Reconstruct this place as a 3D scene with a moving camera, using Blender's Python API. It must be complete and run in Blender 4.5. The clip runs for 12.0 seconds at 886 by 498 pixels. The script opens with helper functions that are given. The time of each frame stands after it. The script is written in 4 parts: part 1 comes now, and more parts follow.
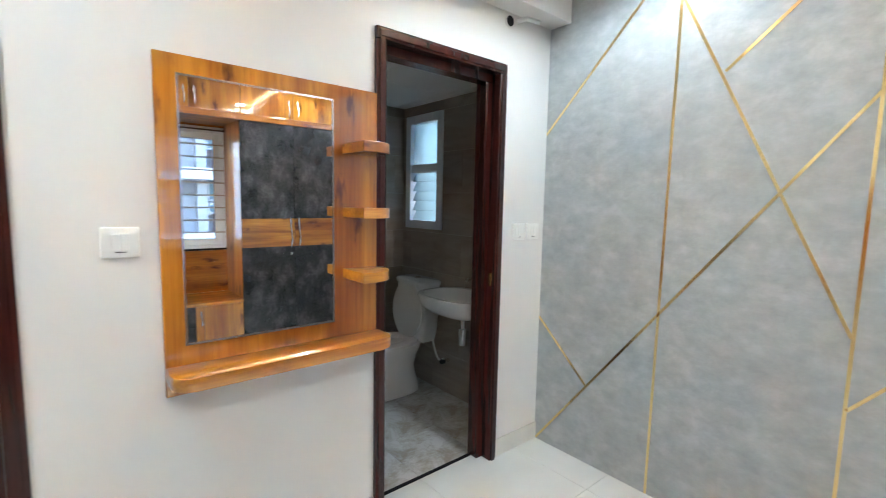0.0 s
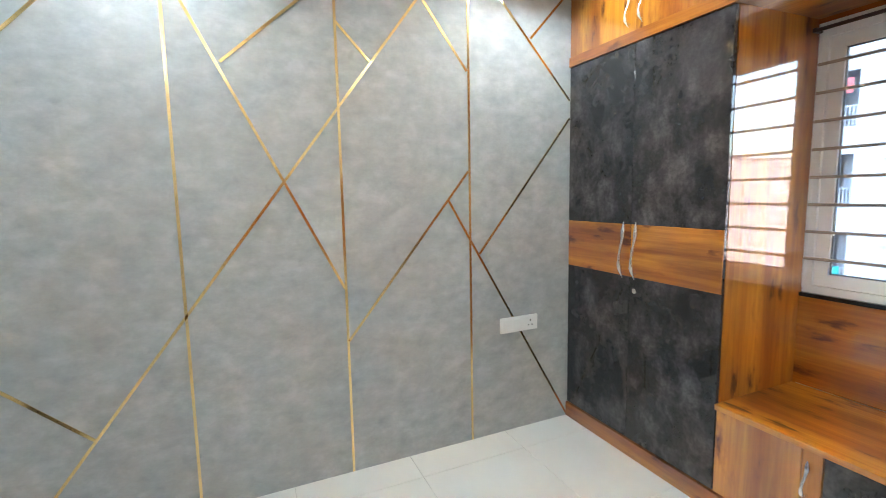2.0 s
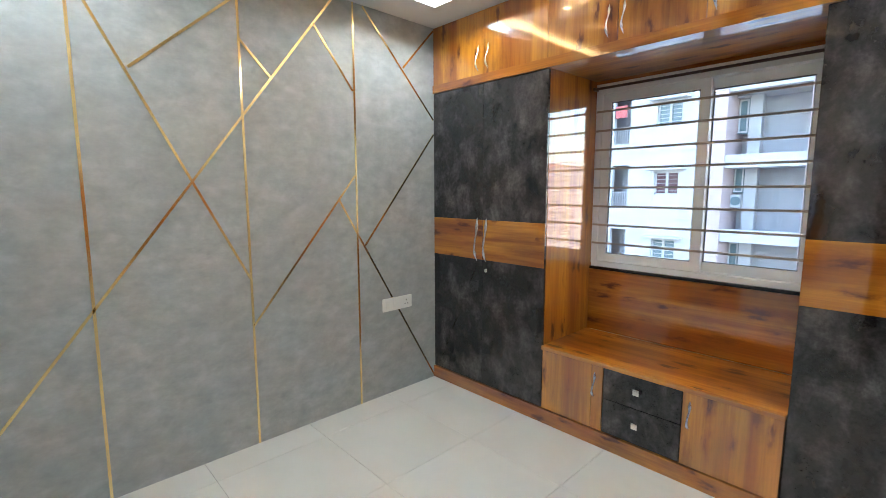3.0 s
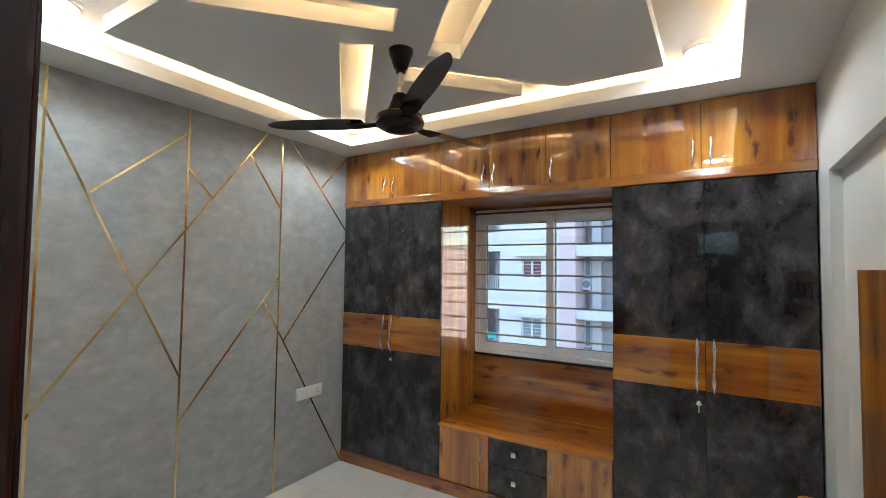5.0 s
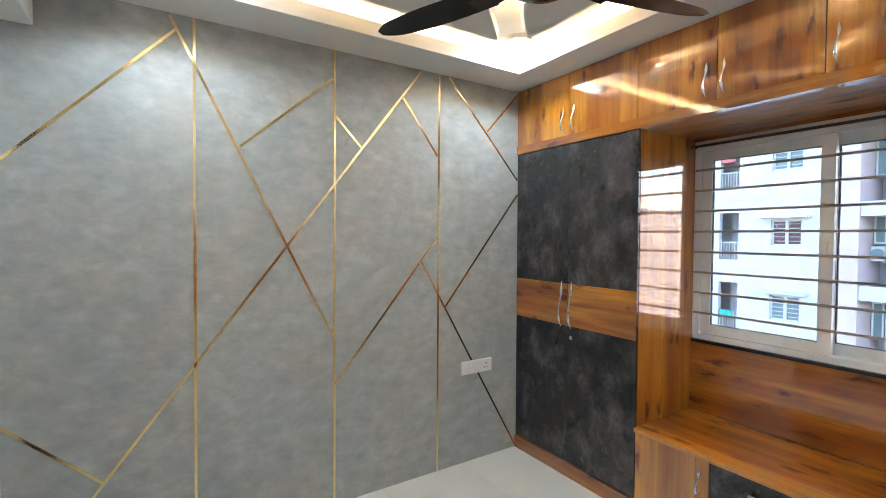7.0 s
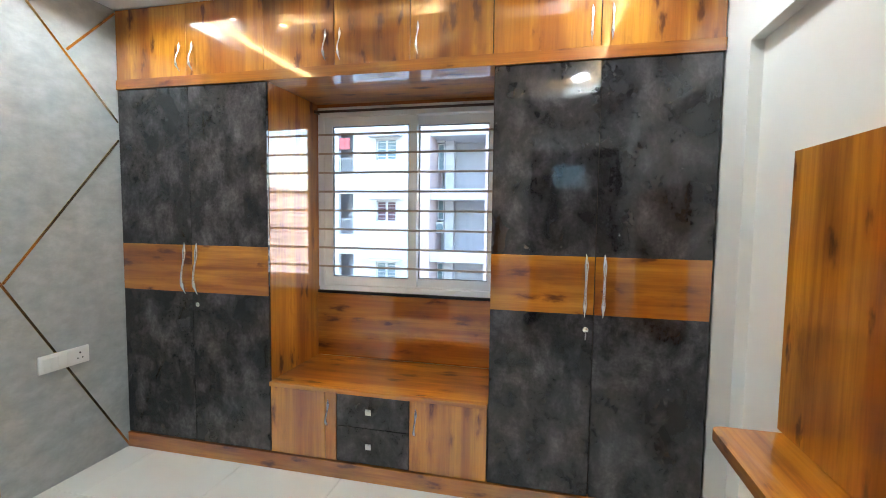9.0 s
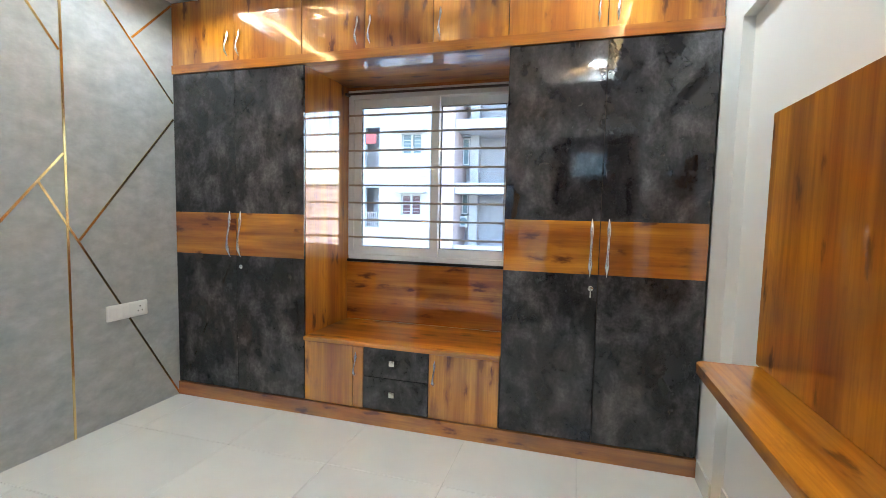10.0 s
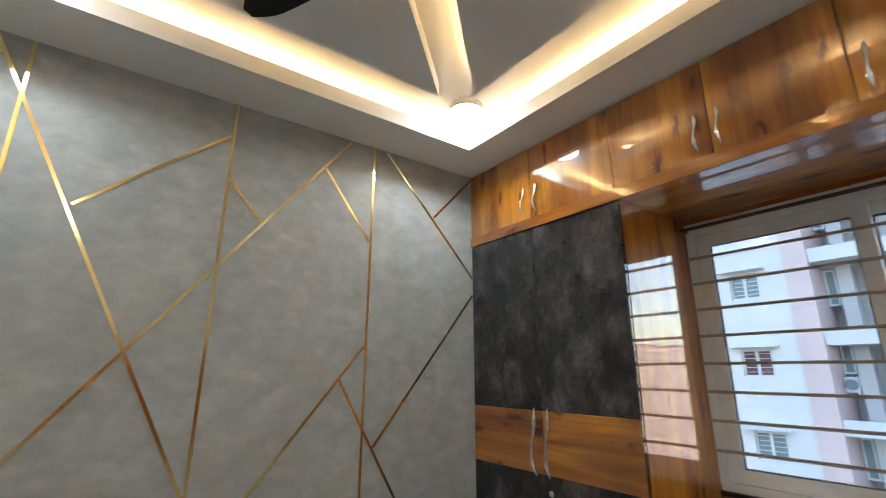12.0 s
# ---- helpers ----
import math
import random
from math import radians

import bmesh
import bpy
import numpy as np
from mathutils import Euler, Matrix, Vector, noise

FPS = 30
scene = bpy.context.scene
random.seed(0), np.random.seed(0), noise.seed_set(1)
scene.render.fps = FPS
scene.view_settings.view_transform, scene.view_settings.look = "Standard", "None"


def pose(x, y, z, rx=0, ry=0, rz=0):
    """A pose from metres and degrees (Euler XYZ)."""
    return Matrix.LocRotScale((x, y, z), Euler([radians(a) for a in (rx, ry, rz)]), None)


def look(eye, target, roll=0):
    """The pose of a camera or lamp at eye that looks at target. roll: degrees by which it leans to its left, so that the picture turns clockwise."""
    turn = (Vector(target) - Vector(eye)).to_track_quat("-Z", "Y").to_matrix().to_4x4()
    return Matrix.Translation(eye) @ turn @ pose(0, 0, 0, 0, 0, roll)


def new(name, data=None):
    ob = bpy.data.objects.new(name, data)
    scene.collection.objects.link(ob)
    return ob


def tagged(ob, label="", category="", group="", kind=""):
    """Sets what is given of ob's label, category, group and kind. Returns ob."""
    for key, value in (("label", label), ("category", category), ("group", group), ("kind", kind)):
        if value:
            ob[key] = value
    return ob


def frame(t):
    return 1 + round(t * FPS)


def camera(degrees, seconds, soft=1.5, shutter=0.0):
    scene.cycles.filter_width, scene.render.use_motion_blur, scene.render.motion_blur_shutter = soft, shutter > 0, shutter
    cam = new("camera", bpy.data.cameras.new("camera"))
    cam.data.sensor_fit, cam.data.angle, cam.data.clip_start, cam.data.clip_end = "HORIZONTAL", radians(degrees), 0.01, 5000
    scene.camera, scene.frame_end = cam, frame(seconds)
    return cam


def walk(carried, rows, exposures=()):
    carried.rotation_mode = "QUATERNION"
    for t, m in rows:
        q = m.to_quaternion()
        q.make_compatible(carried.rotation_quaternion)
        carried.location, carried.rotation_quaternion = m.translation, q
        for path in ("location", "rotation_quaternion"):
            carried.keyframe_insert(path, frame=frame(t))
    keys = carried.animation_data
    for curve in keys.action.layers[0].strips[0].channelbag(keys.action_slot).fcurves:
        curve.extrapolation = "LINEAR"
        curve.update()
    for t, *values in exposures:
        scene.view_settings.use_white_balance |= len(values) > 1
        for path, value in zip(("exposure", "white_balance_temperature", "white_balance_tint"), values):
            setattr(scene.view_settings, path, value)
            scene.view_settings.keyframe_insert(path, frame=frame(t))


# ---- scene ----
cam = camera(88.8, 12.0, soft=0.8, shutter=0.12)
PATH = [
    (0, (0.04, -0.061, 1.42), (1.318, 1.464, 1.216), 1.1),
    (0.5, (0.127, 0.101, 1.473), (1.889, 1.036, 1.332), 1.6),
    (1, (0.169, 0.229, 1.474), (2.148, 0.505, 1.39), 1.6),
    (1.5, (0.096, 0.401, 1.44), (2.076, 0.166, 1.283), 0.2),
    (2, (-0.008, 0.647, 1.412), (1.808, -0.155, 1.171), -1.3),
    (2.5, (-0.124, 0.916, 1.413), (1.457, -0.276, 1.132), -0.9),
    (3, (-0.305, 1.122, 1.438), (1.132, -0.245, 1.179), -0.2),
    (3.5, (-0.402, 1.417, 1.472), (0.859, -0.118, 1.241), -0.2),
    (3.7, (-0.428, 1.536, 1.487), (0.757, -0.062, 1.283), 0.0),
    (5.3, (-0.565, 1.703, 1.624), (0.473, 0.012, 1.73), 0.8),
    (5.5, (-0.534, 1.653, 1.6), (0.525, -0.043, 1.672), 0.8),
    (6, (-0.396, 1.421, 1.522), (0.858, -0.135, 1.456), 0.2),
    (6.5, (-0.324, 1.229, 1.474), (1.211, -0.049, 1.373), -0.1),
    (7, (-0.293, 1.052, 1.542), (1.394, -0.02, 1.482), 0.2),
    (7.5, (-0.27, 0.931, 1.566), (1.295, -0.314, 1.581), 1.0),
    (7.7, (-0.263, 0.885, 1.569), (1.13, -0.549, 1.624), 0.8),
    (9.3, (-0.281, 1.078, 1.335), (0.129, -0.873, 1.177), 0.9),
    (9.5, (-0.315, 1.128, 1.287), (0.148, -0.81, 1.11), 1.0),
    (10, (-0.363, 1.234, 1.256), (0.195, -0.68, 1.104), 1.2),
    (10.5, (-0.305, 1.178, 1.26), (0.304, -0.726, 1.295), 1.8),
    (11, (-0.156, 0.983, 1.339), (0.569, -0.851, 1.67), 0.7),
    (11.5, (-0.011, 0.766, 1.426), (1.086, -0.822, 1.95), -0.4),
    (12, (0.194, 0.519, 1.418), (1.751, -0.625, 1.937), 0.0),
]
EXPOSURE = [
    (0.0, 4.22, 6150, 10), (0.5, 4.25, 6350, 10), (1.0, 4.17, 6150, 10), (1.5, 4.27, 6100, 10), (2.0, 4.11, 6350, 10),
    (2.5, 3.70, 6450, 10), (3.7, 3.66, 6500, 10), (5.3, 3.10, 6500, 10), (6.0, 3.40, 6500, 10), (7.5, 3.69, 6500, 10),
    (9.3, 3.89, 6500, 10), (10.5, 3.77, 6500, 10), (11.0, 3.20, 6700, 10), (11.5, 2.95, 6900, 10), (12.0, 3.03, 6850, 10)]
walk(cam, [(t, look(eye, target, roll)) for t, eye, target, roll in PATH], EXPOSURE)

# ---- world, sun, large lights ----
world = bpy.data.worlds.new("sky_world")
scene.world = world
world.use_nodes = True
wn = world.node_tree
sky = wn.nodes.new("ShaderNodeTexSky")
sky.sky_type, sky.sun_disc = "NISHITA", False
sky.sun_elevation, sky.sun_rotation = radians(25), radians(142)
sky.air_density, sky.dust_density = 1.0, 2.0
wn.links.new(sky.outputs["Color"], wn.nodes["Background"].inputs["Color"])
wn.nodes["Background"].inputs["Strength"].default_value = 0.15
sun = bpy.data.lights.new("sun", "SUN")
sun.energy, sun.angle, sun.color = 1.5, radians(2), (1.0, 0.94, 0.86)
new("sun", sun).matrix_world = look((16.74, -21.43, 12.68), (0, 0, 0))

COVE_POWER, SPOT_POWER = 4.6, 16.5

# ---- materials ----


class Nodes:
    """A short way to write a node material."""

    def __init__(self, name):
        self.m = bpy.data.materials.new(name)
        self.m.use_nodes = True
        self.t = self.m.node_tree
        self.b = self.t.nodes["Principled BSDF"]

    def n(self, kind, **kw):
        return self.t.nodes.new("ShaderNode" + kind)

    def link(self, a, b):
        self.t.links.new(a, b)

    def coords(self, scale=(1, 1, 1), spread=0.0):
        """Object coordinates in metres, shifted piece by piece by spread."""
        c = self.n("TexCoord").outputs["Object"]
        if spread:
            info, mul, add = self.n("ObjectInfo"), self.n("VectorMath"), self.n("VectorMath")
            mul.operation, add.operation = "SCALE", "ADD"
            mul.inputs[0].default_value = (spread, spread * 1.7, spread * 0.6)
            self.link(info.outputs["Random"], mul.inputs["Scale"])
            self.link(c, add.inputs[0])
            self.link(mul.outputs[0], add.inputs[1])
            c = add.outputs[0]
        m = self.n("Mapping")
        m.inputs["Scale"].default_value = scale
        self.link(c, m.inputs["Vector"])
        return m.outputs[0]

    def noise(self, vec, scale, detail=4.0, rough=0.55, warp=0.0):
        x = self.n("TexNoise")
        x.inputs["Scale"].default_value, x.inputs["Detail"].default_value = scale, detail
        x.inputs["Roughness"].default_value, x.inputs["Distortion"].default_value = rough, warp
        self.link(vec, x.inputs["Vector"])
        return x.outputs["Fac"]

    def cells(self, vec, wander):
        """Distance to scattered points whose surroundings are torn by noise, and a random value for each point."""
        tear, mul, add, v, split = self.n("TexNoise"), self.n("VectorMath"), self.n("VectorMath"), self.n("TexVoronoi"), self.n("SeparateColor")
        tear.inputs["Scale"].default_value, tear.inputs["Detail"].default_value = 3.2, 8.0
        mul.operation, add.operation = "SCALE", "ADD"
        mul.inputs["Scale"].default_value = wander
        v.inputs["Scale"].default_value = 1.0
        self.link(vec, tear.inputs["Vector"])
        self.link(tear.outputs["Color"], mul.inputs[0])
        self.link(vec, add.inputs[0])
        self.link(mul.outputs[0], add.inputs[1])
        self.link(add.outputs[0], v.inputs["Vector"])
        self.link(v.outputs["Color"], split.inputs[0])
        return v.outputs["Distance"], split.outputs[0]

    def ramp(self, fac, stops):
        r = self.n("ValToRGB")
        e = r.color_ramp.elements
        while len(e) < len(stops):
            e.new(0.5)
        for k, (p, c) in zip(e, stops):
            k.position, k.color = p, (*c, 1) if len(c) == 3 else c
        self.link(fac, r.inputs[0])
        return r.outputs[0]

    def mix(self, fac, a, b, mode="MIX"):
        x = self.n("Mix")
        x.data_type, x.blend_type = "RGBA", mode
        for v, i in ((fac, 0), (a, 6), (b, 7)):
            if isinstance(v, (int, float)):
                x.inputs[i].default_value = v
            elif isinstance(v, tuple):
                x.inputs[i].default_value = (*v, 1)
            else:
                self.link(v, x.inputs[i])
        return x.outputs[2]

    def bump(self, fac, strength, distance=0.01):
        x = self.n("Bump")
        x.inputs["Strength"].default_value, x.inputs["Distance"].default_value = strength, distance
        self.link(fac, x.inputs["Height"])
        self.link(x.outputs[0], self.b.inputs["Normal"])
        self.link(x.outputs[0], self.b.inputs["Coat Normal"])

    def set(self, **kw):
        for k, v in kw.items():
            i = self.b.inputs[k.replace("_", " ")]
            if isinstance(v, bpy.types.NodeSocket):
                self.link(v, i)
            else:
                i.default_value = (*v, 1) if isinstance(v, tuple) else v
        return self.m


def grey(v):
    return (v, v, v)


def wood_material(name, axis, light=(0.61, 0.240, 0.018), mid=(0.345, 0.092, 0.007), dark=(0.085, 0.016, 0.003)):
    """Honey-coloured knotty laminate under gloss lacquer, grain along the axis."""
    w = Nodes(name)

    def along(a, c):
        v = [c, c, c]
        v["xyz".index(axis)] = a
        return tuple(v)

    broad = w.noise(w.coords(along(0.35, 4.5), 9.0), 1.0, 3.0, 0.5, 0.4)
    base = w.ramp(broad, [(0.34, mid), (0.54, light), (0.78, tuple(c * 1.15 for c in light))])
    streak = w.ramp(w.noise(w.coords(along(0.4, 9.0), 13.0), 1.0, 4.0, 0.6, 0.3), [(0.45, grey(0)), (0.70, grey(0.85))])
    col = w.mix(streak, base, tuple(c * 0.75 for c in mid))
    shade = w.ramp(w.noise(w.coords(along(1.1, 5.0), 21.0), 1.0, 4.0, 0.6, 0.3), [(0.52, grey(0)), (0.74, grey(0.65))])
    col = w.mix(shade, col, tuple(c * 1.35 for c in dark))
    smudge = w.ramp(w.noise(w.coords(along(2.6, 8.0), 27.0), 1.0, 5.0, 0.68, 0.1), [(0.58, grey(0)), (0.76, grey(0.6))])
    col = w.mix(smudge, col, tuple(c * 1.6 for c in dark))
    near, which = w.cells(w.coords(along(4.3, 13.0), 35.0), 0.75)
    some = w.ramp(which, [(0.34, grey(0)), (0.38, grey(1))])
    col = w.mix(w.mix(1.0, w.ramp(near, [(0.16, grey(0.45)), (0.46, grey(0))]), some, "MULTIPLY"), col, tuple(c * 2.2 for c in dark))
    col = w.mix(w.mix(1.0, w.ramp(near, [(0.13, grey(0.85)), (0.29, grey(0))]), some, "MULTIPLY"), col, dark)
    fine = w.noise(w.coords(along(3.0, 75.0), 5.0), 1.0, 3.0, 0.65, 0.3)
    col = w.mix(w.ramp(fine, [(0.36, grey(0.24)), (0.58, grey(0))]), col, mid, "MULTIPLY")
    w.bump(w.noise(w.coords((1, 1, 1), 3.0), 4.0, 0.0), 0.02, 0.03)
    return w.set(Base_Color=col, Roughness=0.3, IOR=1.3, Coat_Weight=1.0, Coat_IOR=2.1, Coat_Roughness=0.012)


WOOD_Z, WOOD_X, WOOD_Y = (wood_material("honey_laminate_" + a, a) for a in "zxy")


def charcoal_material():
    """Charcoal laminate with pale clouds, lightly glossy."""
    w = Nodes("charcoal_laminate")
    big = w.noise(w.coords((1, 1, 0.8), 17.0), 6.0, 6.0, 0.62, 0.3)
    col = w.ramp(big, [(0.32, (0.016, 0.0140, 0.0146)), (0.50, (0.042, 0.0376, 0.0388)), (0.70, (0.118, 0.107, 0.111))])
    fine = w.ramp(w.noise(w.coords((1, 1, 1), 7.0), 55.0, 4.0, 0.75), [(0.35, grey(0.45)), (0.65, grey(1.0))])
    col = w.mix(0.7, col, fine, "MULTIPLY")
    mottle = w.ramp(w.noise(w.coords((1, 1, 0.45), 29.0), 15.0, 5.0, 0.65, 0.3), [(0.36, (0.62, 0.59, 0.60)), (0.52, (1.0, 0.98, 0.98)), (0.68, (1.5, 1.43, 1.44))])
    col = w.mix(0.75, col, mottle, "MULTIPLY")
    w.bump(w.mix(0.12, w.noise(w.coords(), 4.0, 1.0), w.noise(w.coords(), 26.0, 2.0)), 0.022, 0.05)
    rough = w.ramp(big, [(0.3, grey(0.035)), (0.7, grey(0.065))])
    return w.set(Base_Color=col, Roughness=rough, IOR=1.62)


CHARCOAL = charcoal_material()


def plaster_material(name, col, amount=0.05, rough=0.55):
    w = Nodes(name)
    v = w.noise(w.coords(), 1.6, 4.0)
    c = w.ramp(v, [(0.3, tuple(k * (1 - amount) for k in col)), (0.7, col)])
    w.bump(w.noise(w.coords(), 160.0, 2.0), 0.10, 0.002)
    return w.set(Base_Color=c, Roughness=rough)


PAINT = plaster_material("cream_white_paint", (0.74, 0.725, 0.695))
CEILING_PAINT = plaster_material("white_ceiling_paint", (0.78, 0.77, 0.75), 0.03, 0.7)


def stucco_material():
    """Grey textured wall finish, brushed in short level strokes."""
    w = Nodes("grey_stucco")
    a = w.noise(w.coords((1, 8.0, 13.0)), 1.0, 5.0, 0.66, 0.1)
    b = w.noise(w.coords((1, 1.2, 1.6)), 1.3, 4.0, 0.55)
    c = w.ramp(a, [(0.30, (0.325, 0.342, 0.340)), (0.5, (0.400, 0.415, 0.410)), (0.70, (0.490, 0.505, 0.500))])
    c = w.mix(w.ramp(b, [(0.35, grey(0.0)), (0.7, grey(0.45))]), c, (0.34, 0.350, 0.342))
    patch = w.noise(w.coords((1, 13.0, 17.0)), 1.0, 3.0, 0.6, 0.6)
    c = w.mix(0.35, c, w.ramp(patch, [(0.34, grey(0.82)), (0.5, grey(1.0)), (0.66, grey(1.14))]), "MULTIPLY")
    spots = w.ramp(w.noise(w.coords((1, 1, 1)), 7.0, 2.0), [(0.70, grey(0)), (0.78, grey(0.35))])
    c = w.mix(spots, c, (0.20, 0.205, 0.20))
    w.bump(w.noise(w.coords((1, 14.0, 26.0)), 3.0, 4.0), 0.06, 0.003)
    return w.set(Base_Color=c, Roughness=w.ramp(a, [(0.3, grey(0.38)), (0.7, grey(0.5))]))


STUCCO = stucco_material()


def metal_material(name, col, rough, bump=0.0):
    w = Nodes(name)
    r = w.ramp(w.noise(w.coords(), 2.5, 1.0), [(0.3, grey(rough * 0.8)), (0.7, grey(rough * 1.2))])
    return w.set(Base_Color=col, Metallic=1.0, Roughness=r)


GOLD = metal_material("gold_profile", (0.92, 0.70, 0.34), 0.17)
CHROME = metal_material("brushed_chrome", (0.80, 0.79, 0.76), 0.20)
STEEL = metal_material("steel", (0.62, 0.60, 0.57), 0.28)
SILVER_EDGE = Nodes("silver_edge").set(Base_Color=(0.62, 0.62, 0.63), Metallic=1.0, Roughness=0.22)
BRASS = metal_material("brass_ring", (0.70, 0.48, 0.20), 0.25)


def plain_material(name, col, rough, amount=0.06, scale=6.0, **more):
    w = Nodes(name)
    c = w.ramp(w.noise(w.coords((1, 1, 1), 5.0), scale, 4.0), [(0.3, tuple(k * (1 - amount) for k in col)), (0.7, tuple(min(1, k * (1 + amount)) for k in col))])
    return w.set(Base_Color=c, Roughness=rough, **more)


UPVC = plain_material("white_upvc", (0.84, 0.87, 0.90), 0.32)
PLASTIC = plain_material("white_plastic", (0.80, 0.80, 0.77), 0.28, 0.03)
GRILLE = plain_material("grille_paint", (0.42, 0.36, 0.31), 0.4)
ROD = plain_material("dark_rod", (0.05, 0.020, 0.014), 0.3)
BLACK = plain_material("black_stone", (0.012, 0.012, 0.014), 0.2)
BEAD = plain_material("grey_bead", (0.16, 0.16, 0.16), 0.5)
# cabinet body coloured near black, so that door gaps look shaded
GAP_SHADE_CARCASS = plain_material("gap_shade_carcass", (0.030, 0.018, 0.010), 0.7)
# near black: shade inside holes, also the dark valve knob and switch mark
HOLE_SHADE_AND_PLASTIC = plain_material("hole_shade_and_dark_plastic", (0.01, 0.01, 0.01), 0.8)
FAN_BROWN = plain_material("fan_enamel", (0.010, 0.0055, 0.0045), 0.2, 0.1, Specular_IOR_Level=0.3)
CERAMIC = plain_material("sanitary_ceramic", (0.72, 0.71, 0.68), 0.08, 0.02)
SEAT = plain_material("toilet_seat_plastic", (0.70, 0.69, 0.66), 0.2, 0.02)
GROUT = plain_material("grout", (0.52, 0.51, 0.47), 0.8)
SKIRT = plain_material("skirting_tile", (0.66, 0.65, 0.60), 0.15, 0.04)


def mahogany_material():
    w = Nodes("mahogany_varnish")
    a = w.noise(w.coords((9, 9, 0.7), 7.0), 1.0, 4.0, 0.6, 0.5)
    c = w.ramp(a, [(0.3, (0.022, 0.005, 0.004)), (0.6, (0.050, 0.011, 0.008)), (0.8, (0.085, 0.020, 0.012))])
    w.bump(w.noise(w.coords((60, 60, 4)), 1.0, 2.0), 0.15, 0.001)
    return w.set(Base_Color=c, Roughness=0.22)


MAHOGANY = mahogany_material()


def floor_tile_material():
    w = Nodes("vitrified_tile")
    a = w.noise(w.coords((1, 1, 1), 31.0), 2.2, 5.0, 0.6, 0.4)
    c = w.ramp(a, [(0.3, (0.66, 0.65, 0.61)), (0.7, (0.72, 0.71, 0.67))])
    tone = w.n("ObjectInfo")
    c = w.mix(w.ramp(tone.outputs["Random"], [(0, grey(0)), (1, grey(0.12))]), c, (0.60, 0.59, 0.55))
    w.bump(w.noise(w.coords(), 2.5, 1.0), 0.01, 0.05)
    return w.set(Base_Color=c, Roughness=w.ramp(a, [(0.3, grey(0.10)), (0.7, grey(0.16))]))


TILE = floor_tile_material()


def marble_material():
    w = Nodes("bath_floor_marble")
    a = w.noise(w.coords((1, 1, 1), 11.0), 4.0, 6.0, 0.65, 1.5)
    c = w.ramp(a, [(0.46, (0.58, 0.58, 0.56)), (0.50, (0.50, 0.49, 0.47)), (0.54, (0.60, 0.60, 0.58))])
    dirt = w.ramp(w.noise(w.coords((1, 1, 1), 0.0), 5.0, 5.0, 0.7, 0.6), [(0.44, grey(0)), (0.62, grey(0.75))])
    c = w.mix(dirt, c, (0.30, 0.25, 0.18))
    return w.set(Base_Color=c, Roughness=0.2)


MARBLE = marble_material()


def bath_tile_material():
    w = Nodes("bath_wall_tile")
    a = w.noise(w.coords((1.0, 1.5, 7.0), 23.0), 1.0, 5.0, 0.6, 0.8)
    c = w.ramp(a, [(0.3, (0.23, 0.185, 0.145)), (0.6, (0.35, 0.290, 0.235)), (0.8, (0.44, 0.375, 0.31))])
    return w.set(Base_Color=c, Roughness=0.3)


BATH_TILE = bath_tile_material()


def glass_material(name, rough=0.0, col=(1, 1, 1)):
    return Nodes(name).set(Base_Color=col, Roughness=rough, Transmission_Weight=1.0, IOR=1.45)


GLASS = glass_material("window_glass", 0.0, (0.80, 0.84, 0.88))
FROSTED = glass_material("frosted_glass", 0.6, (0.22, 0.30, 0.33))
TINTED = glass_material("tinted_glass", 0.25, (0.10, 0.14, 0.18))
MIRROR = Nodes("mirror_silver").set(Base_Color=(0.90, 0.91, 0.91), Metallic=1.0, Roughness=0.012)


def glow_material(name, col, power):
    return Nodes(name).set(Base_Color=(0.9, 0.9, 0.9), Emission_Color=col, Emission_Strength=power)


COVE_GLOW = glow_material("cove_strip_light", (1.0, 0.67, 0.325), COVE_POWER)
SPOT_GLOW = glow_material("downlight_panel", (0.76, 0.91, 1.0), SPOT_POWER)

FACADE = plain_material("white_facade_paint", (0.55, 0.55, 0.56), 0.8, 0.04, 0.6)
FACADE_PINK = plain_material("pink_facade_paint", (0.56, 0.44, 0.43), 0.8, 0.06, 0.8)
FACADE_GREY = plain_material("grey_facade_paint", (0.52, 0.53, 0.56), 0.8, 0.08, 0.8)
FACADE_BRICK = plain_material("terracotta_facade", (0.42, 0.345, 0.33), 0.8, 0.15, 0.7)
# panes close in tone to the terracotta wall
PALE_PANE = plain_material("pale_pane", (0.46, 0.42, 0.42), 0.3)
DARK_PANE = plain_material("dark_pane", (0.16, 0.23, 0.25), 0.1)
CURTAIN_RED = plain_material("maroon_curtain", (0.13, 0.055, 0.065), 0.8)
CLOTH_RED = plain_material("red_cloth", (0.55, 0.14, 0.14), 0.8)
CLOTH_TEAL = plain_material("teal_cloth", (0.03, 0.35, 0.30), 0.8)
GROUND = plain_material("dusty_ground", (0.22, 0.20, 0.16), 0.9, 0.2, 0.15)

# ---- building helpers ----
ORIGIN = {}


def mesh_of(name, bm, material, smooth=False):
    bmesh.ops.recalc_face_normals(bm, faces=bm.faces)
    me = bpy.data.meshes.new(name)
    bm.to_mesh(me)
    bm.free()
    me.materials.append(material)
    if smooth:
        for p in me.polygons:
            p.use_smooth = True
        me.set_sharp_from_angle(angle=radians(40))
    return me


def centre_of(bm):
    lo = Vector([min(v.co[i] for v in bm.verts) for i in range(3)])
    hi = Vector([max(v.co[i] for v in bm.verts) for i in range(3)])
    return (lo + hi) / 2


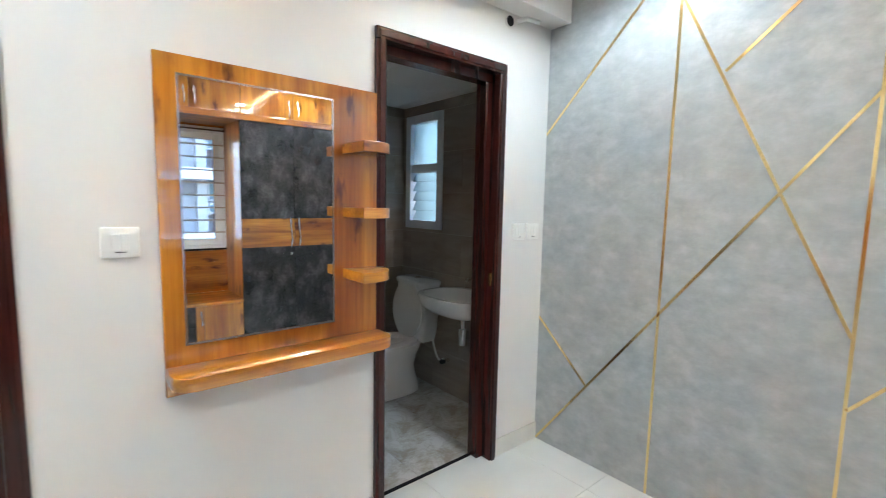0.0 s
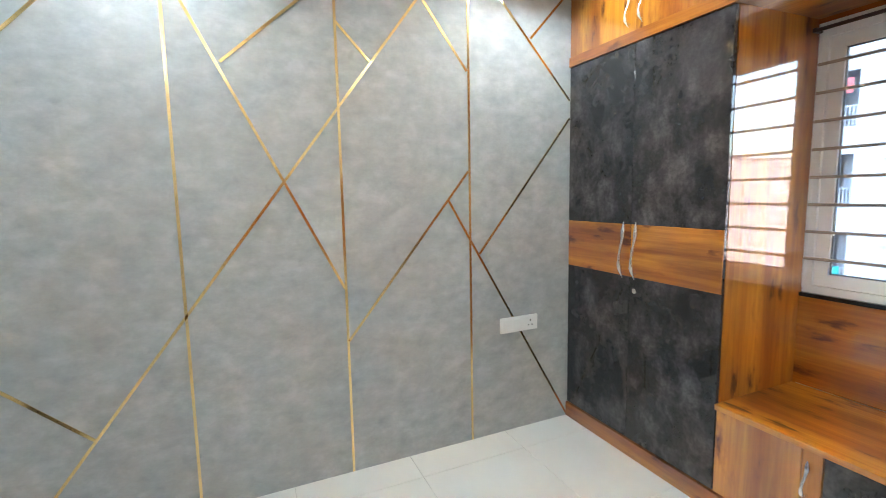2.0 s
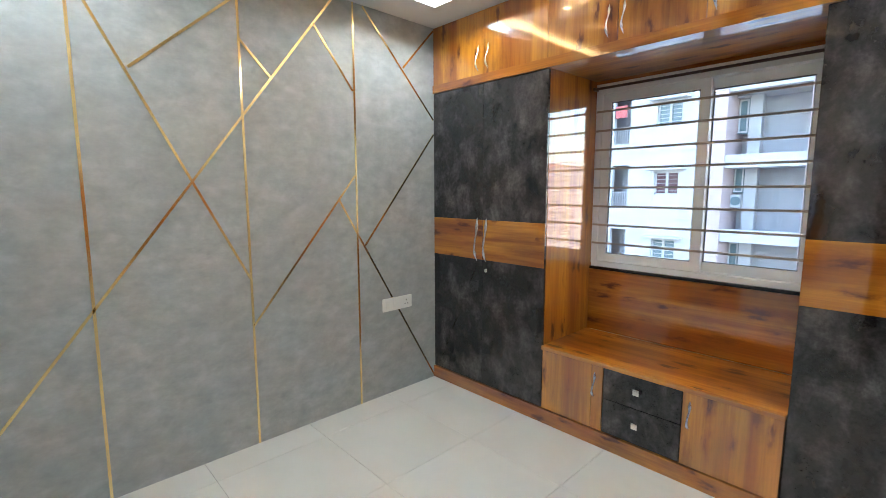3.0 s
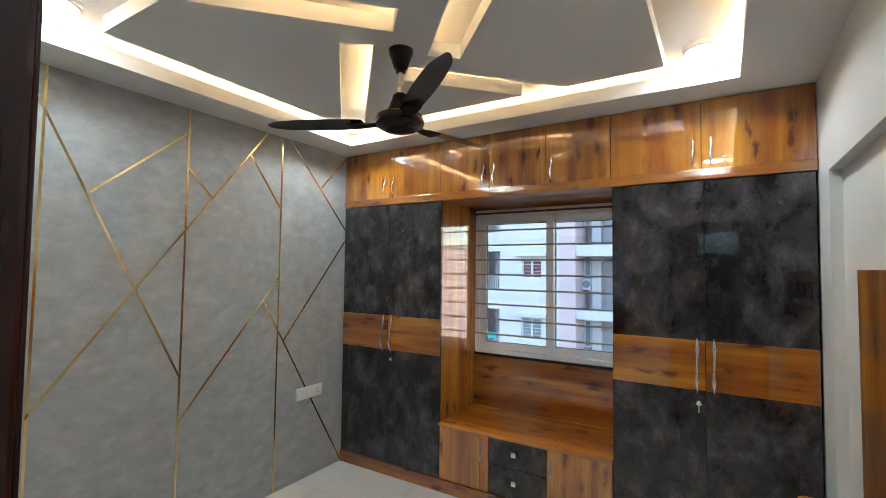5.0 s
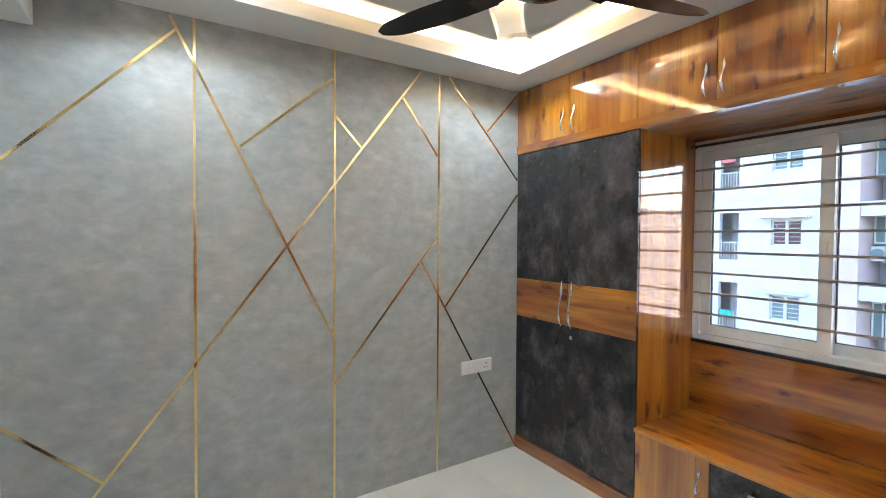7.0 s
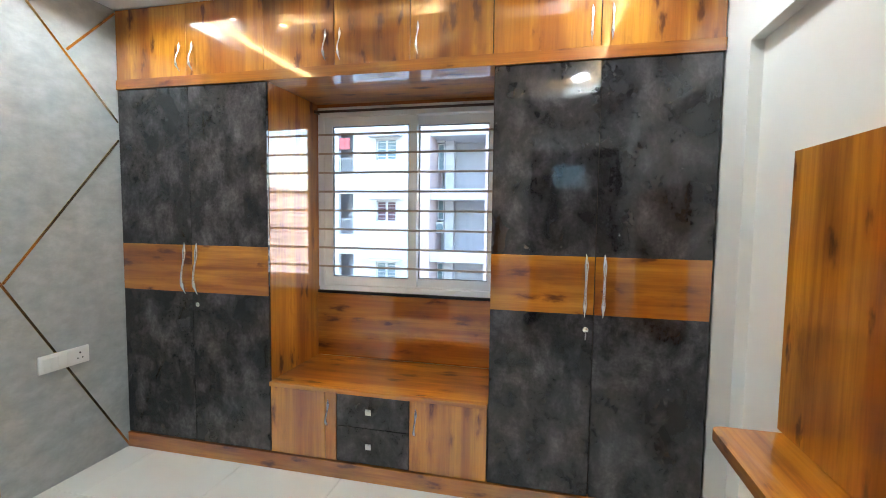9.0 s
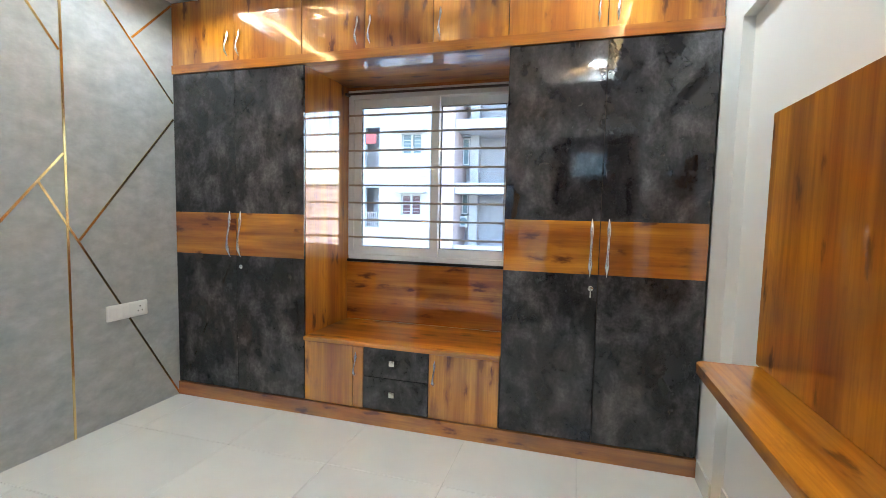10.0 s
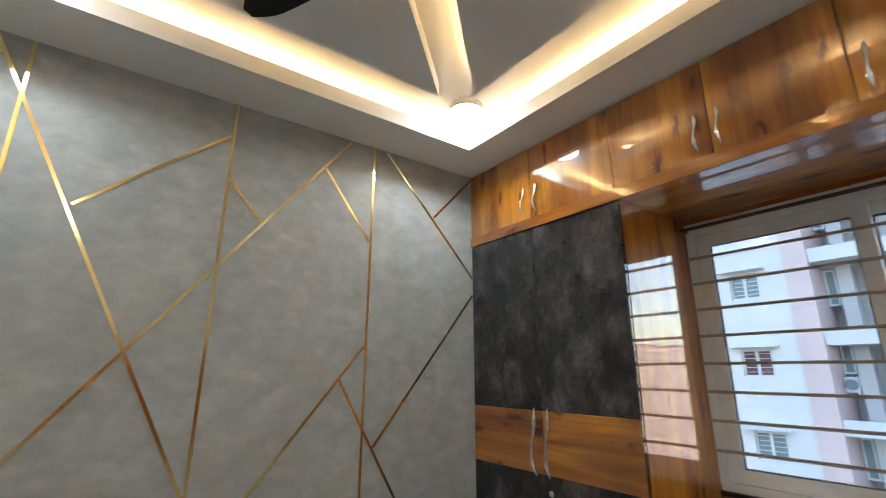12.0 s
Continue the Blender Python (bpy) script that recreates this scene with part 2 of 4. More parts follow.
def part(name, bm, material, parent=None, label="", smooth=False):
    """One mesh object from a bmesh in world metres, its origin at its middle, under a thing or a part."""
    c = centre_of(bm)
    bmesh.ops.translate(bm, verts=bm.verts, vec=-c)
    ob = new(name, mesh_of(name, bm, material, smooth))
    ORIGIN[ob] = c
    if parent:
        ob.parent = parent
        ob.location = c - ORIGIN[parent]
    else:
        ob.location = c
    return tagged(ob, label)


def thing(name, at, label, category, group="", kind=""):
    """An empty at a thing's base, which its parts hang from."""
    ob = new(name)
    ob.empty_display_size = 0.05
    ob.location = at
    ORIGIN[ob] = Vector(at)
    return tagged(ob, label, category, group, kind)


def setting(name, bm, material, label="", smooth=False):
    return tagged(part(name, bm, material, None, label, smooth), kind="structure")


def add_box(bm, x0, x1, y0, y1, z0, z1):
    vs = [bm.verts.new((x, y, z)) for z in (z0, z1) for x, y in ((x0, y0), (x1, y0), (x1, y1), (x0, y1))]
    for f in ((3, 2, 1, 0), (4, 5, 6, 7), (0, 1, 5, 4), (1, 2, 6, 5), (2, 3, 7, 6), (3, 0, 4, 7)):
        bm.faces.new([vs[i] for i in f])
    return bm


def box(x0, x1, y0, y1, z0, z1, bevel=0.0, segments=2):
    bm = add_box(bmesh.new(), min(x0, x1), max(x0, x1), min(y0, y1), max(y0, y1), min(z0, z1), max(z0, z1))
    if bevel:
        bmesh.ops.bevel(bm, geom=bm.edges[:], offset=bevel, segments=segments, affect="EDGES", profile=0.5)
    return bm


def boxes(rows):
    bm = bmesh.new()
    for r in rows:
        add_box(bm, *r)
    return bm


def prism(poly, z0, z1, bevel=0.0):
    """A flat outline in x, y, raised from z0 to z1."""
    bm = bmesh.new()
    low = [bm.verts.new((x, y, z0)) for x, y in poly]
    high = [bm.verts.new((x, y, z1)) for x, y in poly]
    bm.faces.new(low[::-1])
    top = bm.faces.new(high)
    for i in range(len(poly)):
        j = (i + 1) % len(poly)
        bm.faces.new((low[i], low[j], high[j], high[i]))
    if bevel:
        flat = [e for e in bm.edges if abs(e.verts[0].co.z - e.verts[1].co.z) < 1e-6]
        bmesh.ops.bevel(bm, geom=flat, offset=bevel, segments=3, affect="EDGES", profile=0.5)
    return bm


def lathe(x, y, profile, steps=32):
    """Turned about an upright axis; profile rows of radius, height."""
    bm = bmesh.new()
    rings = []
    for r, z in profile:
        rings.append([bm.verts.new((x + r * math.cos(a), y + r * math.sin(a), z)) for a in (2 * math.pi * i / steps for i in range(steps))])
    for a, b in zip(rings, rings[1:]):
        for i in range(steps):
            j = (i + 1) % steps
            bm.faces.new((a[i], a[j], b[j], b[i]))
    bm.faces.new(rings[0][::-1])
    bm.faces.new(rings[-1])
    return bm


def loft_rings(rings):
    """A skin over closed rings of equal count."""
    bm = bmesh.new()
    rs = [[bm.verts.new(p) for p in r] for r in rings]
    n = len(rs[0])
    for a, b in zip(rs, rs[1:]):
        for i in range(n):
            j = (i + 1) % n
            bm.faces.new((a[i], a[j], b[j], b[i]))
    bm.faces.new(rs[0][::-1])
    bm.faces.new(rs[-1])
    return bm


def tube(points, radius, steps=10):
    """A round bar along points; radius a number or a function of 0..1."""
    pts = [Vector(p) for p in points]
    rings = []
    for i, p in enumerate(pts):
        d = (pts[min(i + 1, len(pts) - 1)] - pts[max(i - 1, 0)]).normalized()
        side = d.cross(Vector((0.3, 0.9, 0.2)) if abs(d.y) < 0.8 else Vector((1, 0, 0))).normalized()
        up = side.cross(d).normalized()
        r = radius(i / (len(pts) - 1)) if callable(radius) else radius
        rings.append([p + r * (math.cos(a) * side + math.sin(a) * up) for a in (2 * math.pi * k / steps for k in range(steps))])
    return loft_rings(rings)


def oval(cx, cy, z, a, b, n=28, square=2.0):
    """A ring of a rounded outline; square above 2 fills the corners."""
    out = []
    for i in range(n):
        t = 2 * math.pi * i / n
        c, s = math.cos(t), math.sin(t)
        out.append((cx + a * math.copysign(abs(c) ** (2 / square), c), cy + b * math.copysign(abs(s) ** (2 / square), s), z))
    return out

# ---- the room: grey wall at XG, mirror wall at YN, wardrobe fronts at YW, shelf wall at XW ----
XG, YN, YW, YB, XW, ZC, ZU = 2.188, 1.596, -1.157, -1.712, -0.978, 2.572, 2.70
WALL = 0.12

wall_east = setting("wall_east", box(XG, XG + 0.2, YB - 0.2, YN + WALL, -0.1, 2.8), STUCCO, "grey stucco feature wall with thin gold inlay lines")

# gold inlay lines on the grey wall, each from (y, z) to (y, z)
LINES = (
    ((0.903, 0.0), (0.884, ZC)), ((0.208, 0.0), (0.195, ZC)), ((-0.482, 0.0), (-0.492, ZC)),
    ((0.985, 2.56), (0.208, 0.962)), ((-0.362, 2.565), (1.584, 0.006)), ((1.594, 1.816), (0.962, 2.497)),
    ((0.688, 1.987), (0.208, 2.412)), ((0.200, 2.217), (0.040, 2.047)), ((-0.228, 2.385), (-0.479, 2.048)),
    ((-0.565, 2.565), (-1.155, 1.938)), ((-0.879, 2.255), (-1.155, 2.552)), ((-1.155, 1.837), (-0.542, 1.077)),
    ((-0.358, 1.381), (-1.152, 0.010)), ((-0.480, 1.530), (0.200, 0.694)), ((1.594, 0.757), (1.264, 0.437)),
)
for k, ((ya, za), (yb, zb)) in enumerate(LINES):
    d = Vector((yb - ya, zb - za)).normalized() * 0.0060
    proud = 0.0030 + 0.0004 * (k % 4)
    ring = [(ya - d.y, za + d.x), (ya + d.y, za - d.x), (yb + d.y, zb - d.x), (yb - d.y, zb + d.x)]
    part("inlay_strip", loft_rings([[(XG + 0.004, y, z) for y, z in ring], [(XG - proud, y, z) for y, z in ring]]), GOLD, wall_east, "gold metal inlay strip")

# mirror wall, with the bathroom and entry openings
DX0, DX1, EX0, EX1, DH = 1.045, 1.826, -0.957, -0.070, 2.13
setting("wall_north", boxes([
    (XW - 0.3, EX0, YN, YN + WALL, -0.1, 2.8), (EX0, EX1, YN, YN + WALL, DH, 2.8), (EX1, DX0, YN, YN + WALL, -0.1, 2.8),
    (DX0, DX1, YN, YN + WALL, DH, 2.8), (DX1, XG, YN, YN + WALL, -0.1, 2.8)]), PAINT, "cream white painted wall")
setting("beam", box(XW, XG - 0.001, 1.462, YN - 0.001, 2.392, ZC + 0.03, 0.003), PAINT, "cream white painted soffit beam")

# shelf wall with its shallow recess
setting("wall_west", boxes([
    (XW - 0.3, XW, YB - 0.2, -0.918, -0.1, 2.8), (XW - 0.3, XW, -0.918, 1.05, 2.078, 2.8),
    (XW - 0.3, XW - 0.046, -0.918, 1.05, -0.1, 2.078), (XW - 0.3, XW, 1.05, YN, -0.1, 2.8)]), PAINT, "cream white painted wall with a shallow recess")

# window wall
WX0, WX1, WZ0, WZ1 = 0.004, 1.202, 0.924, 2.093
setting("wall_south", boxes([
    (XW, WX0, YB - 0.2, YB, -0.1, 2.8), (WX1, XG, YB - 0.2, YB, -0.1, 2.8),
    (WX0, WX1, YB - 0.2, YB, -0.1, WZ0), (WX0, WX1, YB - 0.2, YB, WZ1, 2.8)]), PAINT, "cream white painted window wall")

# ceiling: border, pinwheel panel and the raised board above, with hidden strip lights
TX0, TX1, TY0, TY1 = -0.650, 1.906, -0.917, 1.141
setting("ceiling", boxes([
    (XW, XG, YB, TY0, ZC, ZC + 0.075), (XW, XG, TY1, YN, ZC, ZC + 0.075),
    (XW, TX0, TY0, TY1, ZC, ZC + 0.075), (TX1, XG, TY0, TY1, ZC, ZC + 0.075)]), CEILING_PAINT, "white painted false ceiling border")
PX0, PX1, PY0, PY1 = -0.345, 1.603, -0.612, 0.885
PANEL = [
    (PX0, PY0), (0.126, PY0), (0.693, -0.008), (0.806, -0.128), (0.363, PY0), (1.504, PY0), (0.700, 0.234), (0.813, 0.332), (PX1, -0.495),
    (PX1, PY1), (1.126, PY1), (0.562, 0.281), (0.449, 0.401), (0.893, PY1), (-0.247, PY1), (0.556, 0.039), (0.444, -0.059), (PX0, 0.768)]
setting("ceiling_panel", prism(PANEL, ZC, ZC + 0.07), CEILING_PAINT, "white pinwheel false ceiling panel with lit slots")
setting("ceiling_board", box(XW, XG, YB, YN, ZU, ZU + 0.1), CEILING_PAINT, "white raised ceiling board")


def strip_light(x0, x1, y0, y1, z):
    s = thing("led_strip", ((x0 + x1) / 2, (y0 + y1) / 2, z), "warm white strip light hidden above the ceiling edge", "strip light", "cove strip lights")
    part("light_tape", box(x0, x1, y0, y1, z, z + 0.006), COVE_GLOW, s)


LZ = ZC + 0.076
strip_light(TX0 - 0.045, TX0 - 0.030, TY0, TY1, LZ)
strip_light(TX1 + 0.030, TX1 + 0.045, TY0, TY1, LZ)
strip_light(TX0, TX1, TY0 - 0.045, TY0 - 0.030, LZ)
strip_light(TX0, TX1, TY1 + 0.030, TY1 + 0.045, LZ)
# tape along the slots, on the panel's upper face
SLOTS = (((1.46, -0.63), (0.69, 0.17)), ((-0.20, 0.90), (0.57, 0.10)), ((0.41, -0.60), (0.86, -0.13)), ((0.85, 0.87), (0.40, 0.40)))
for (xa, ya), (xb, yb) in SLOTS:
    n = Vector((yb - ya, xa - xb)).normalized() * 0.006
    s = thing("led_strip", ((xa + xb) / 2, (ya + yb) / 2, ZC + 0.071), "warm white strip light hidden beside a ceiling slot", "strip light", "cove strip lights")
    part("light_tape", prism([(xa - n.x, ya - n.y), (xb - n.x, yb - n.y), (xb + n.x, yb + n.y), (xa + n.x, ya + n.y)], ZC + 0.071, ZC + 0.077), COVE_GLOW, s)


def downlight(x, y):
    d = thing("downlight", (x, y, ZU), "round cool white surface downlight on the raised ceiling", "ceiling light", "downlights at the ceiling corners")
    part("rim", lathe(x, y, [(0.070, ZU), (0.090, ZU), (0.090, ZU - 0.022), (0.084, ZU - 0.026), (0.076, ZU - 0.026), (0.070, ZU - 0.020)], 36), PLASTIC, d, smooth=True)
    part("diffuser", lathe(x, y, [(0.075, ZU - 0.010), (0.075, ZU - 0.024), (0.05, ZU - 0.026)], 36), SPOT_GLOW, d, "glowing opal diffuser")


for x, y in ((1.755, -0.770), (-0.500, -0.770), (1.755, 0.995), (-0.500, 0.995)):
    downlight(x, y)

# floor bed under the tiles, skirting
floor = setting("floor", boxes([(XW - 0.046, XG, YB, YN + 0.105, -0.1, -0.004), (XW - 0.3, 0.62, YN + 0.105, 3.7, -0.1, -0.004)]), GROUT, "pale vitrified tile floor with fine joints")
setting("skirting_north", boxes([(EX1 + 0.002, DX0 - 0.002, YN - 0.009, YN, 0.0, 0.1), (DX1 + 0.002, XG, YN - 0.009, YN, 0.0, 0.1)]), SKIRT, "pale tile skirting")
setting("skirting_west", boxes([(XW, XW + 0.009, YW + 0.02, -0.918, 0.0, 0.1), (XW - 0.046, XW - 0.037, -0.916, 1.048, 0.0, 0.1)]), SKIRT, "pale tile skirting")


def door_frame(name, x0, x1, label):
    """Varnished frame with an architrave face and a rebate behind it."""
    f = thing(name, ((x0 + x1) / 2, YN, 0), label, "door frame", kind="structure")
    for xa, s in ((x0, 1), (x1, -1)):
        part("jamb", box(xa, xa + s * 0.050, YN - 0.018, YN + 0.045, 0.0, DH - 0.0505, 0.005), MAHOGANY, f)
        part("jamb_bead", box(xa + s * 0.014, xa + s * 0.040, YN - 0.024, YN - 0.0185, 0.0, DH - 0.041, 0.002), MAHOGANY, f)
        part("door_stop", box(xa + s * 0.001, xa + s * 0.088, YN + 0.0455, YN + WALL, 0.0, DH - 0.088, 0.003), MAHOGANY, f)
    part("head", box(x0, x1, YN - 0.018, YN + 0.045, DH - 0.050, DH, 0.005), MAHOGANY, f)
    part("head_bead", box(x0 + 0.014, x1 - 0.014, YN - 0.024, YN - 0.0185, DH - 0.040, DH - 0.014, 0.002), MAHOGANY, f)
    part("head_stop", box(x0 + 0.001, x1 - 0.001, YN + 0.0455, YN + WALL, DH - 0.0875, DH, 0.003), MAHOGANY, f)
    return f


door_frame("door_1", DX0, DX1, "dark red mahogany door frame of the bathroom")
door_frame("door_2", EX0, EX1, "dark red mahogany door frame of the entry")
part("strike_plate", box(DX1 - 0.0525, DX1 - 0.0495, YN + 0.006, YN + 0.030, 0.98, 1.05, 0.001), BRASS, bpy.data.objects["door_1"], "small brass strike plate")
setting("threshold", box(DX0 + 0.09, DX1 - 0.09, YN + 0.092, YN + 0.112, -0.02, 0.004, 0.002), BLACK, "black stone threshold strip")

# hall beyond the entry, with its high window
HX0, HX1, HZ0, HZ1 = -0.80, -0.26, 1.84, 2.28
setting("hall_walls", boxes([(XW - 0.42, XW - 0.3, YN, 3.7, -0.1, 2.8), (0.62, 0.70, YN + WALL, 3.7, -0.1, 2.8), (XW - 0.42, HX0, 3.7, 3.82, -0.1, 2.8), (HX1, 0.70, 3.7, 3.82, -0.1, 2.8),
    (HX0, HX1, 3.7, 3.82, -0.1, HZ0), (HX0, HX1, 3.7, 3.82, HZ1, 2.8)]), PAINT, "cream white hall walls")
setting("hall_ceiling", box(XW - 0.42, 0.70, YN + WALL, 3.82, 2.6, 2.7), CEILING_PAINT, "white hall ceiling")

# ---- window ----
window = thing("window_1", ((WX0 + WX1) / 2, YB, WZ0), "white plastic sliding window with two clear sashes", "window", kind="structure")


def ring_frame(x0, x1, y0, y1, z0, z1, w, bevel=0.003):
    bm = bmesh.new()
    for r in ((x0, x0 + w, z0, z1), (x1 - w, x1, z0, z1), (x0 + w, x1 - w, z0, z0 + w), (x0 + w, x1 - w, z1 - w, z1)):
        add_box(bm, r[0], r[1], y0, y1, r[2], r[3])
    return bm


part("window_frame", ring_frame(WX0, WX1, YB - 0.085, YB + 0.012, WZ0, WZ1 - 0.012, 0.036), UPVC, window)
for n, (x0, x1, y) in enumerate(((0.540, 1.166, YB - 0.034), (0.042, 0.594, YB - 0.074))):
    sash = part("sash", ring_frame(x0, x1, y, y + 0.032, WZ0 + 0.038, WZ1 - 0.050, 0.054), UPVC, window)
    part("glass_bead", ring_frame(x0 + 0.0545, x1 - 0.0545, y + 0.010, y + 0.022, WZ0 + 0.0925, WZ1 - 0.1045, 0.005), BEAD, sash, "dark rubber glazing bead")
    pane = part("pane", box(x0 + 0.0595, x1 - 0.0595, y + 0.013, y + 0.017, WZ0 + 0.0975, WZ1 - 0.1095), GLASS, sash)
    pane.visible_shadow = False
part("track", boxes([(WX0 + 0.037, WX1 - 0.037, YB - 0.040, YB - 0.036, WZ0 + 0.0365, WZ0 + 0.044), (WX0 + 0.037, WX1 - 0.037, YB - 0.080, YB - 0.077, WZ0 + 0.0365, WZ0 + 0.044)]), UPVC, window)
part("sash_latch", box(0.560, 0.574, YB - 0.001, YB + 0.012, 1.44, 1.52, 0.003), UPVC, window)
part("window_sill", box(WX0, WX1, YB + 0.0125, YB + 0.036, WZ0 - 0.014, WZ0 + 0.004, 0.002), BLACK, window, "dark edge below the window")

grille = thing("window_grille", ((WX0 + WX1) / 2, YB + 0.02, 0.95), "painted metal window grille of eight level bars", "grille")
for k in range(8):
    z = 1.085 + 0.1212 * k
    part("bar", box(0.008, 1.200, YB + 0.0135, YB + 0.0215, z - 0.0065, z + 0.0065, 0.002, 1), GRILLE, grille)
for x in (1.194, 0.006):
    part("side_strip", box(x - 0.004, x + 0.012, YB + 0.0125, YB + 0.016, 0.950, 2.068, 0.001, 1), UPVC, grille)

hall_window = thing("window_3", ((HX0 + HX1) / 2, 3.76, HZ0), "small high white-framed window of the hall", "window", kind="structure")
part("window_frame", ring_frame(HX0, HX1, 3.72, 3.77, HZ0, HZ1, 0.04), UPVC, hall_window)
hall_pane = part("pane", box(HX0 + 0.0405, HX1 - 0.0405, 3.745, 3.749, HZ0 + 0.0405, HZ1 - 0.0405), TINTED, hall_window)
hall_pane.visible_shadow = False

rod = thing("curtain_rod", (0.6, YB + 0.06, 2.07), "thin dark curtain rod above the window", "curtain rod")
part("rod", tube([(0.006, YB + 0.06, 2.070), (1.207, YB + 0.06, 2.070)], 0.008, 12), ROD, rod, smooth=True)
for x in (0.02, 1.196):
    part("bracket", box(x - 0.008, x + 0.008, YB + 0.021, YB + 0.07, 2.062, 2.080, 0.002), ROD, rod)
setting("window_head", box(WX0, 1.205, YB, YB + 0.020, WZ1 - 0.010, 2.1035), PAINT, "white strip above the window")
setting("window_pelmet", box(0.001, 1.2075, YB + 0.0005, YB + 0.026, 2.104, 2.1225, 0.001), WOOD_X, "honey wood strip above the window")

# ---- wardrobes and window seat ----
FRONT = 0.019   # thickness of a door


def handle(name, x, z0, z1, parent, wave=1.0):
    """A chrome pull that waves out from the door, thick in its middle."""
    n, stout = 28, 1.0 if z1 - z0 > 0.2 else 0.72
    pts = []
    for i in range(n + 1):
        s = i / n
        out = 0.009 + 0.020 * math.sin(math.pi * s) ** 0.8 + wave * 0.0095 * math.sin(2 * math.pi * s)
        pts.append((x + wave * 0.0018 * math.sin(2 * math.pi * s), YW + out, z0 + (z1 - z0) * s))

    def thick(s):
        return stout * (0.0016 + 0.0052 * math.sin(math.pi * s) ** 0.5 + 0.0062 * (math.exp(-((s - 0.19) / 0.10) ** 2) + math.exp(-((s - 0.82) / 0.11) ** 2)))

    h = part(name, tube(pts, thick, 12), CHROME, parent, "wavy chrome handle", True)
    for s in (0.10, 0.90):
        z = z0 + (z1 - z0) * s
        part("post", tube([(x, YW - 0.001, z), (x, YW + 0.016, z)], 0.004, 10), CHROME, h, smooth=True)
    return h


def lock(x, z, parent, key):
    l = part("lock", tube([(x, YW - 0.002, z), (x, YW + 0.004, z), (x, YW + 0.006, z)], lambda s: 0.013 if s < 0.9 else 0.010, 20), CHROME, parent, "round chrome cylinder lock", True)
    if key:
        part("key", boxes([(x - 0.0012, x + 0.0012, YW + 0.006, YW + 0.022, z - 0.010, z + 0.006), (x - 0.003, x + 0.003, YW + 0.018, YW + 0.020, z - 0.045, z - 0.012)]), STEEL, l, "small key left in the lock")


def wardrobe(x0, x1, split, label, side_x, key, lock_hand):
    w = thing("wardrobe", ((x0 + x1) / 2, (YB + YW) / 2, 0.09), label, "wardrobe", "wardrobes beside the window seat")
    part("body", box(x0 + 0.017, x1 - 0.017, YB + 0.002, YW - FRONT - 0.008, 0.0905, 2.122), GAP_SHADE_CARCASS, w)
    gap = 0.0018
    for a, b, hand in ((split, x1 - 0.0005, 1), (x0 + 0.0005, split, -1)):
        a, b = a + gap, b - gap
        d = part("door", box(a, b, YW - FRONT, YW - 0.0035, 0.094, 2.120, 0.0008, 1), CHARCOAL, w, "charcoal door with a honey wood band")
        part("upper_panel", box(a, b, YW - 0.003, YW, 1.238, 2.120, 0.0012, 1), CHARCOAL, d)
        part("band", box(a, b, YW - 0.003, YW + 0.0006, 0.968, 1.238, 0.0012, 1), WOOD_X, d, "honey wood band")
        part("lower_panel", box(a, b, YW - 0.003, YW, 0.094, 0.968, 0.0012, 1), CHARCOAL, d)
        handle("handle", split + hand * 0.040, 0.958, 1.250, d)
        if hand == lock_hand:
            lock(split + hand * 0.034, 0.898, d, key)
    ya, yb, skew = YB + 0.002, YW - FRONT - 0.002, -0.0105 if side_x > 0.5 else 0.005
    part("side_panel", prism([(side_x + skew, ya), (side_x + skew + 0.015, ya), (side_x + 0.015, yb), (side_x, yb)], 0.0905, 2.1225), WOOD_Z, w, "glossy honey wood side")
    return w


wardrobe(1.213, XG - 0.002, 1.705, "tall charcoal two-door wardrobe with honey wood band, against the grey wall", 1.2135, False, -1)
wardrobe(XW + 0.009, 0.0, -0.482, "tall charcoal two-door wardrobe with honey wood band and key", -0.0155, True, 1)

tagged(part("plinth", box(XW + 0.002, XG - 0.002, YB + 0.01, YW + 0.010, 0.0, 0.0895, 0.002), WOOD_X, None, "long honey wood plinth under the wardrobes"), category="plinth")

# loft units: door edges from the grey wall on, handles near the edges named
LOFT_Z0, LOFT_Z1 = 2.178, ZC - 0.004
HANG = random.Random(5)


def loft_unit(edges, handles):
    x1, x0 = edges[0], edges[-1]
    u = thing("loft_cabinet", ((x0 + x1) / 2, (YB + YW) / 2, LOFT_Z0), "glossy honey wood loft cabinet above the wardrobes", "cabinet", "loft cabinets under the ceiling")
    part("body", box(x0 + 0.0005, x1 - 0.0005, YB + 0.002, YW - FRONT - 0.012, LOFT_Z0 - 0.0005, LOFT_Z1), GAP_SHADE_CARCASS, u)
    for b, a, h in zip(edges, edges[1:], handles):
        d = part("door", box(a + 0.0018, b - 0.0018, YW - FRONT, YW, LOFT_Z0 + 0.001, LOFT_Z1 - 0.001, 0.0012, 1), WOOD_Z, u)
        handle("handle", h, 2.200, 2.358, d)
        d.rotation_euler = (radians(HANG.uniform(-0.25, 0.25)), 0, radians(HANG.uniform(-0.22, 0.22)))


loft_unit((XG - 0.002, 1.708, 1.226), (1.745, 1.660))
loft_unit((1.226, 0.818, 0.414), (0.862, 0.782))
loft_unit((0.414, 0.006), (0.372,))
loft_unit((0.006, -0.474, XW + 0.003), (-0.434, -0.520))
setting("loft_trim", box(XW + 0.002, XG - 0.002, YB + 0.002, YW + 0.008, 2.123, 2.177, 0.0015), WOOD_X, "glossy honey wood board under the loft cabinets")

# window seat: two cabinets, a drawer unit, top and backrest
SEAT_Z0, SEAT_Z1 = 0.0905, 0.468


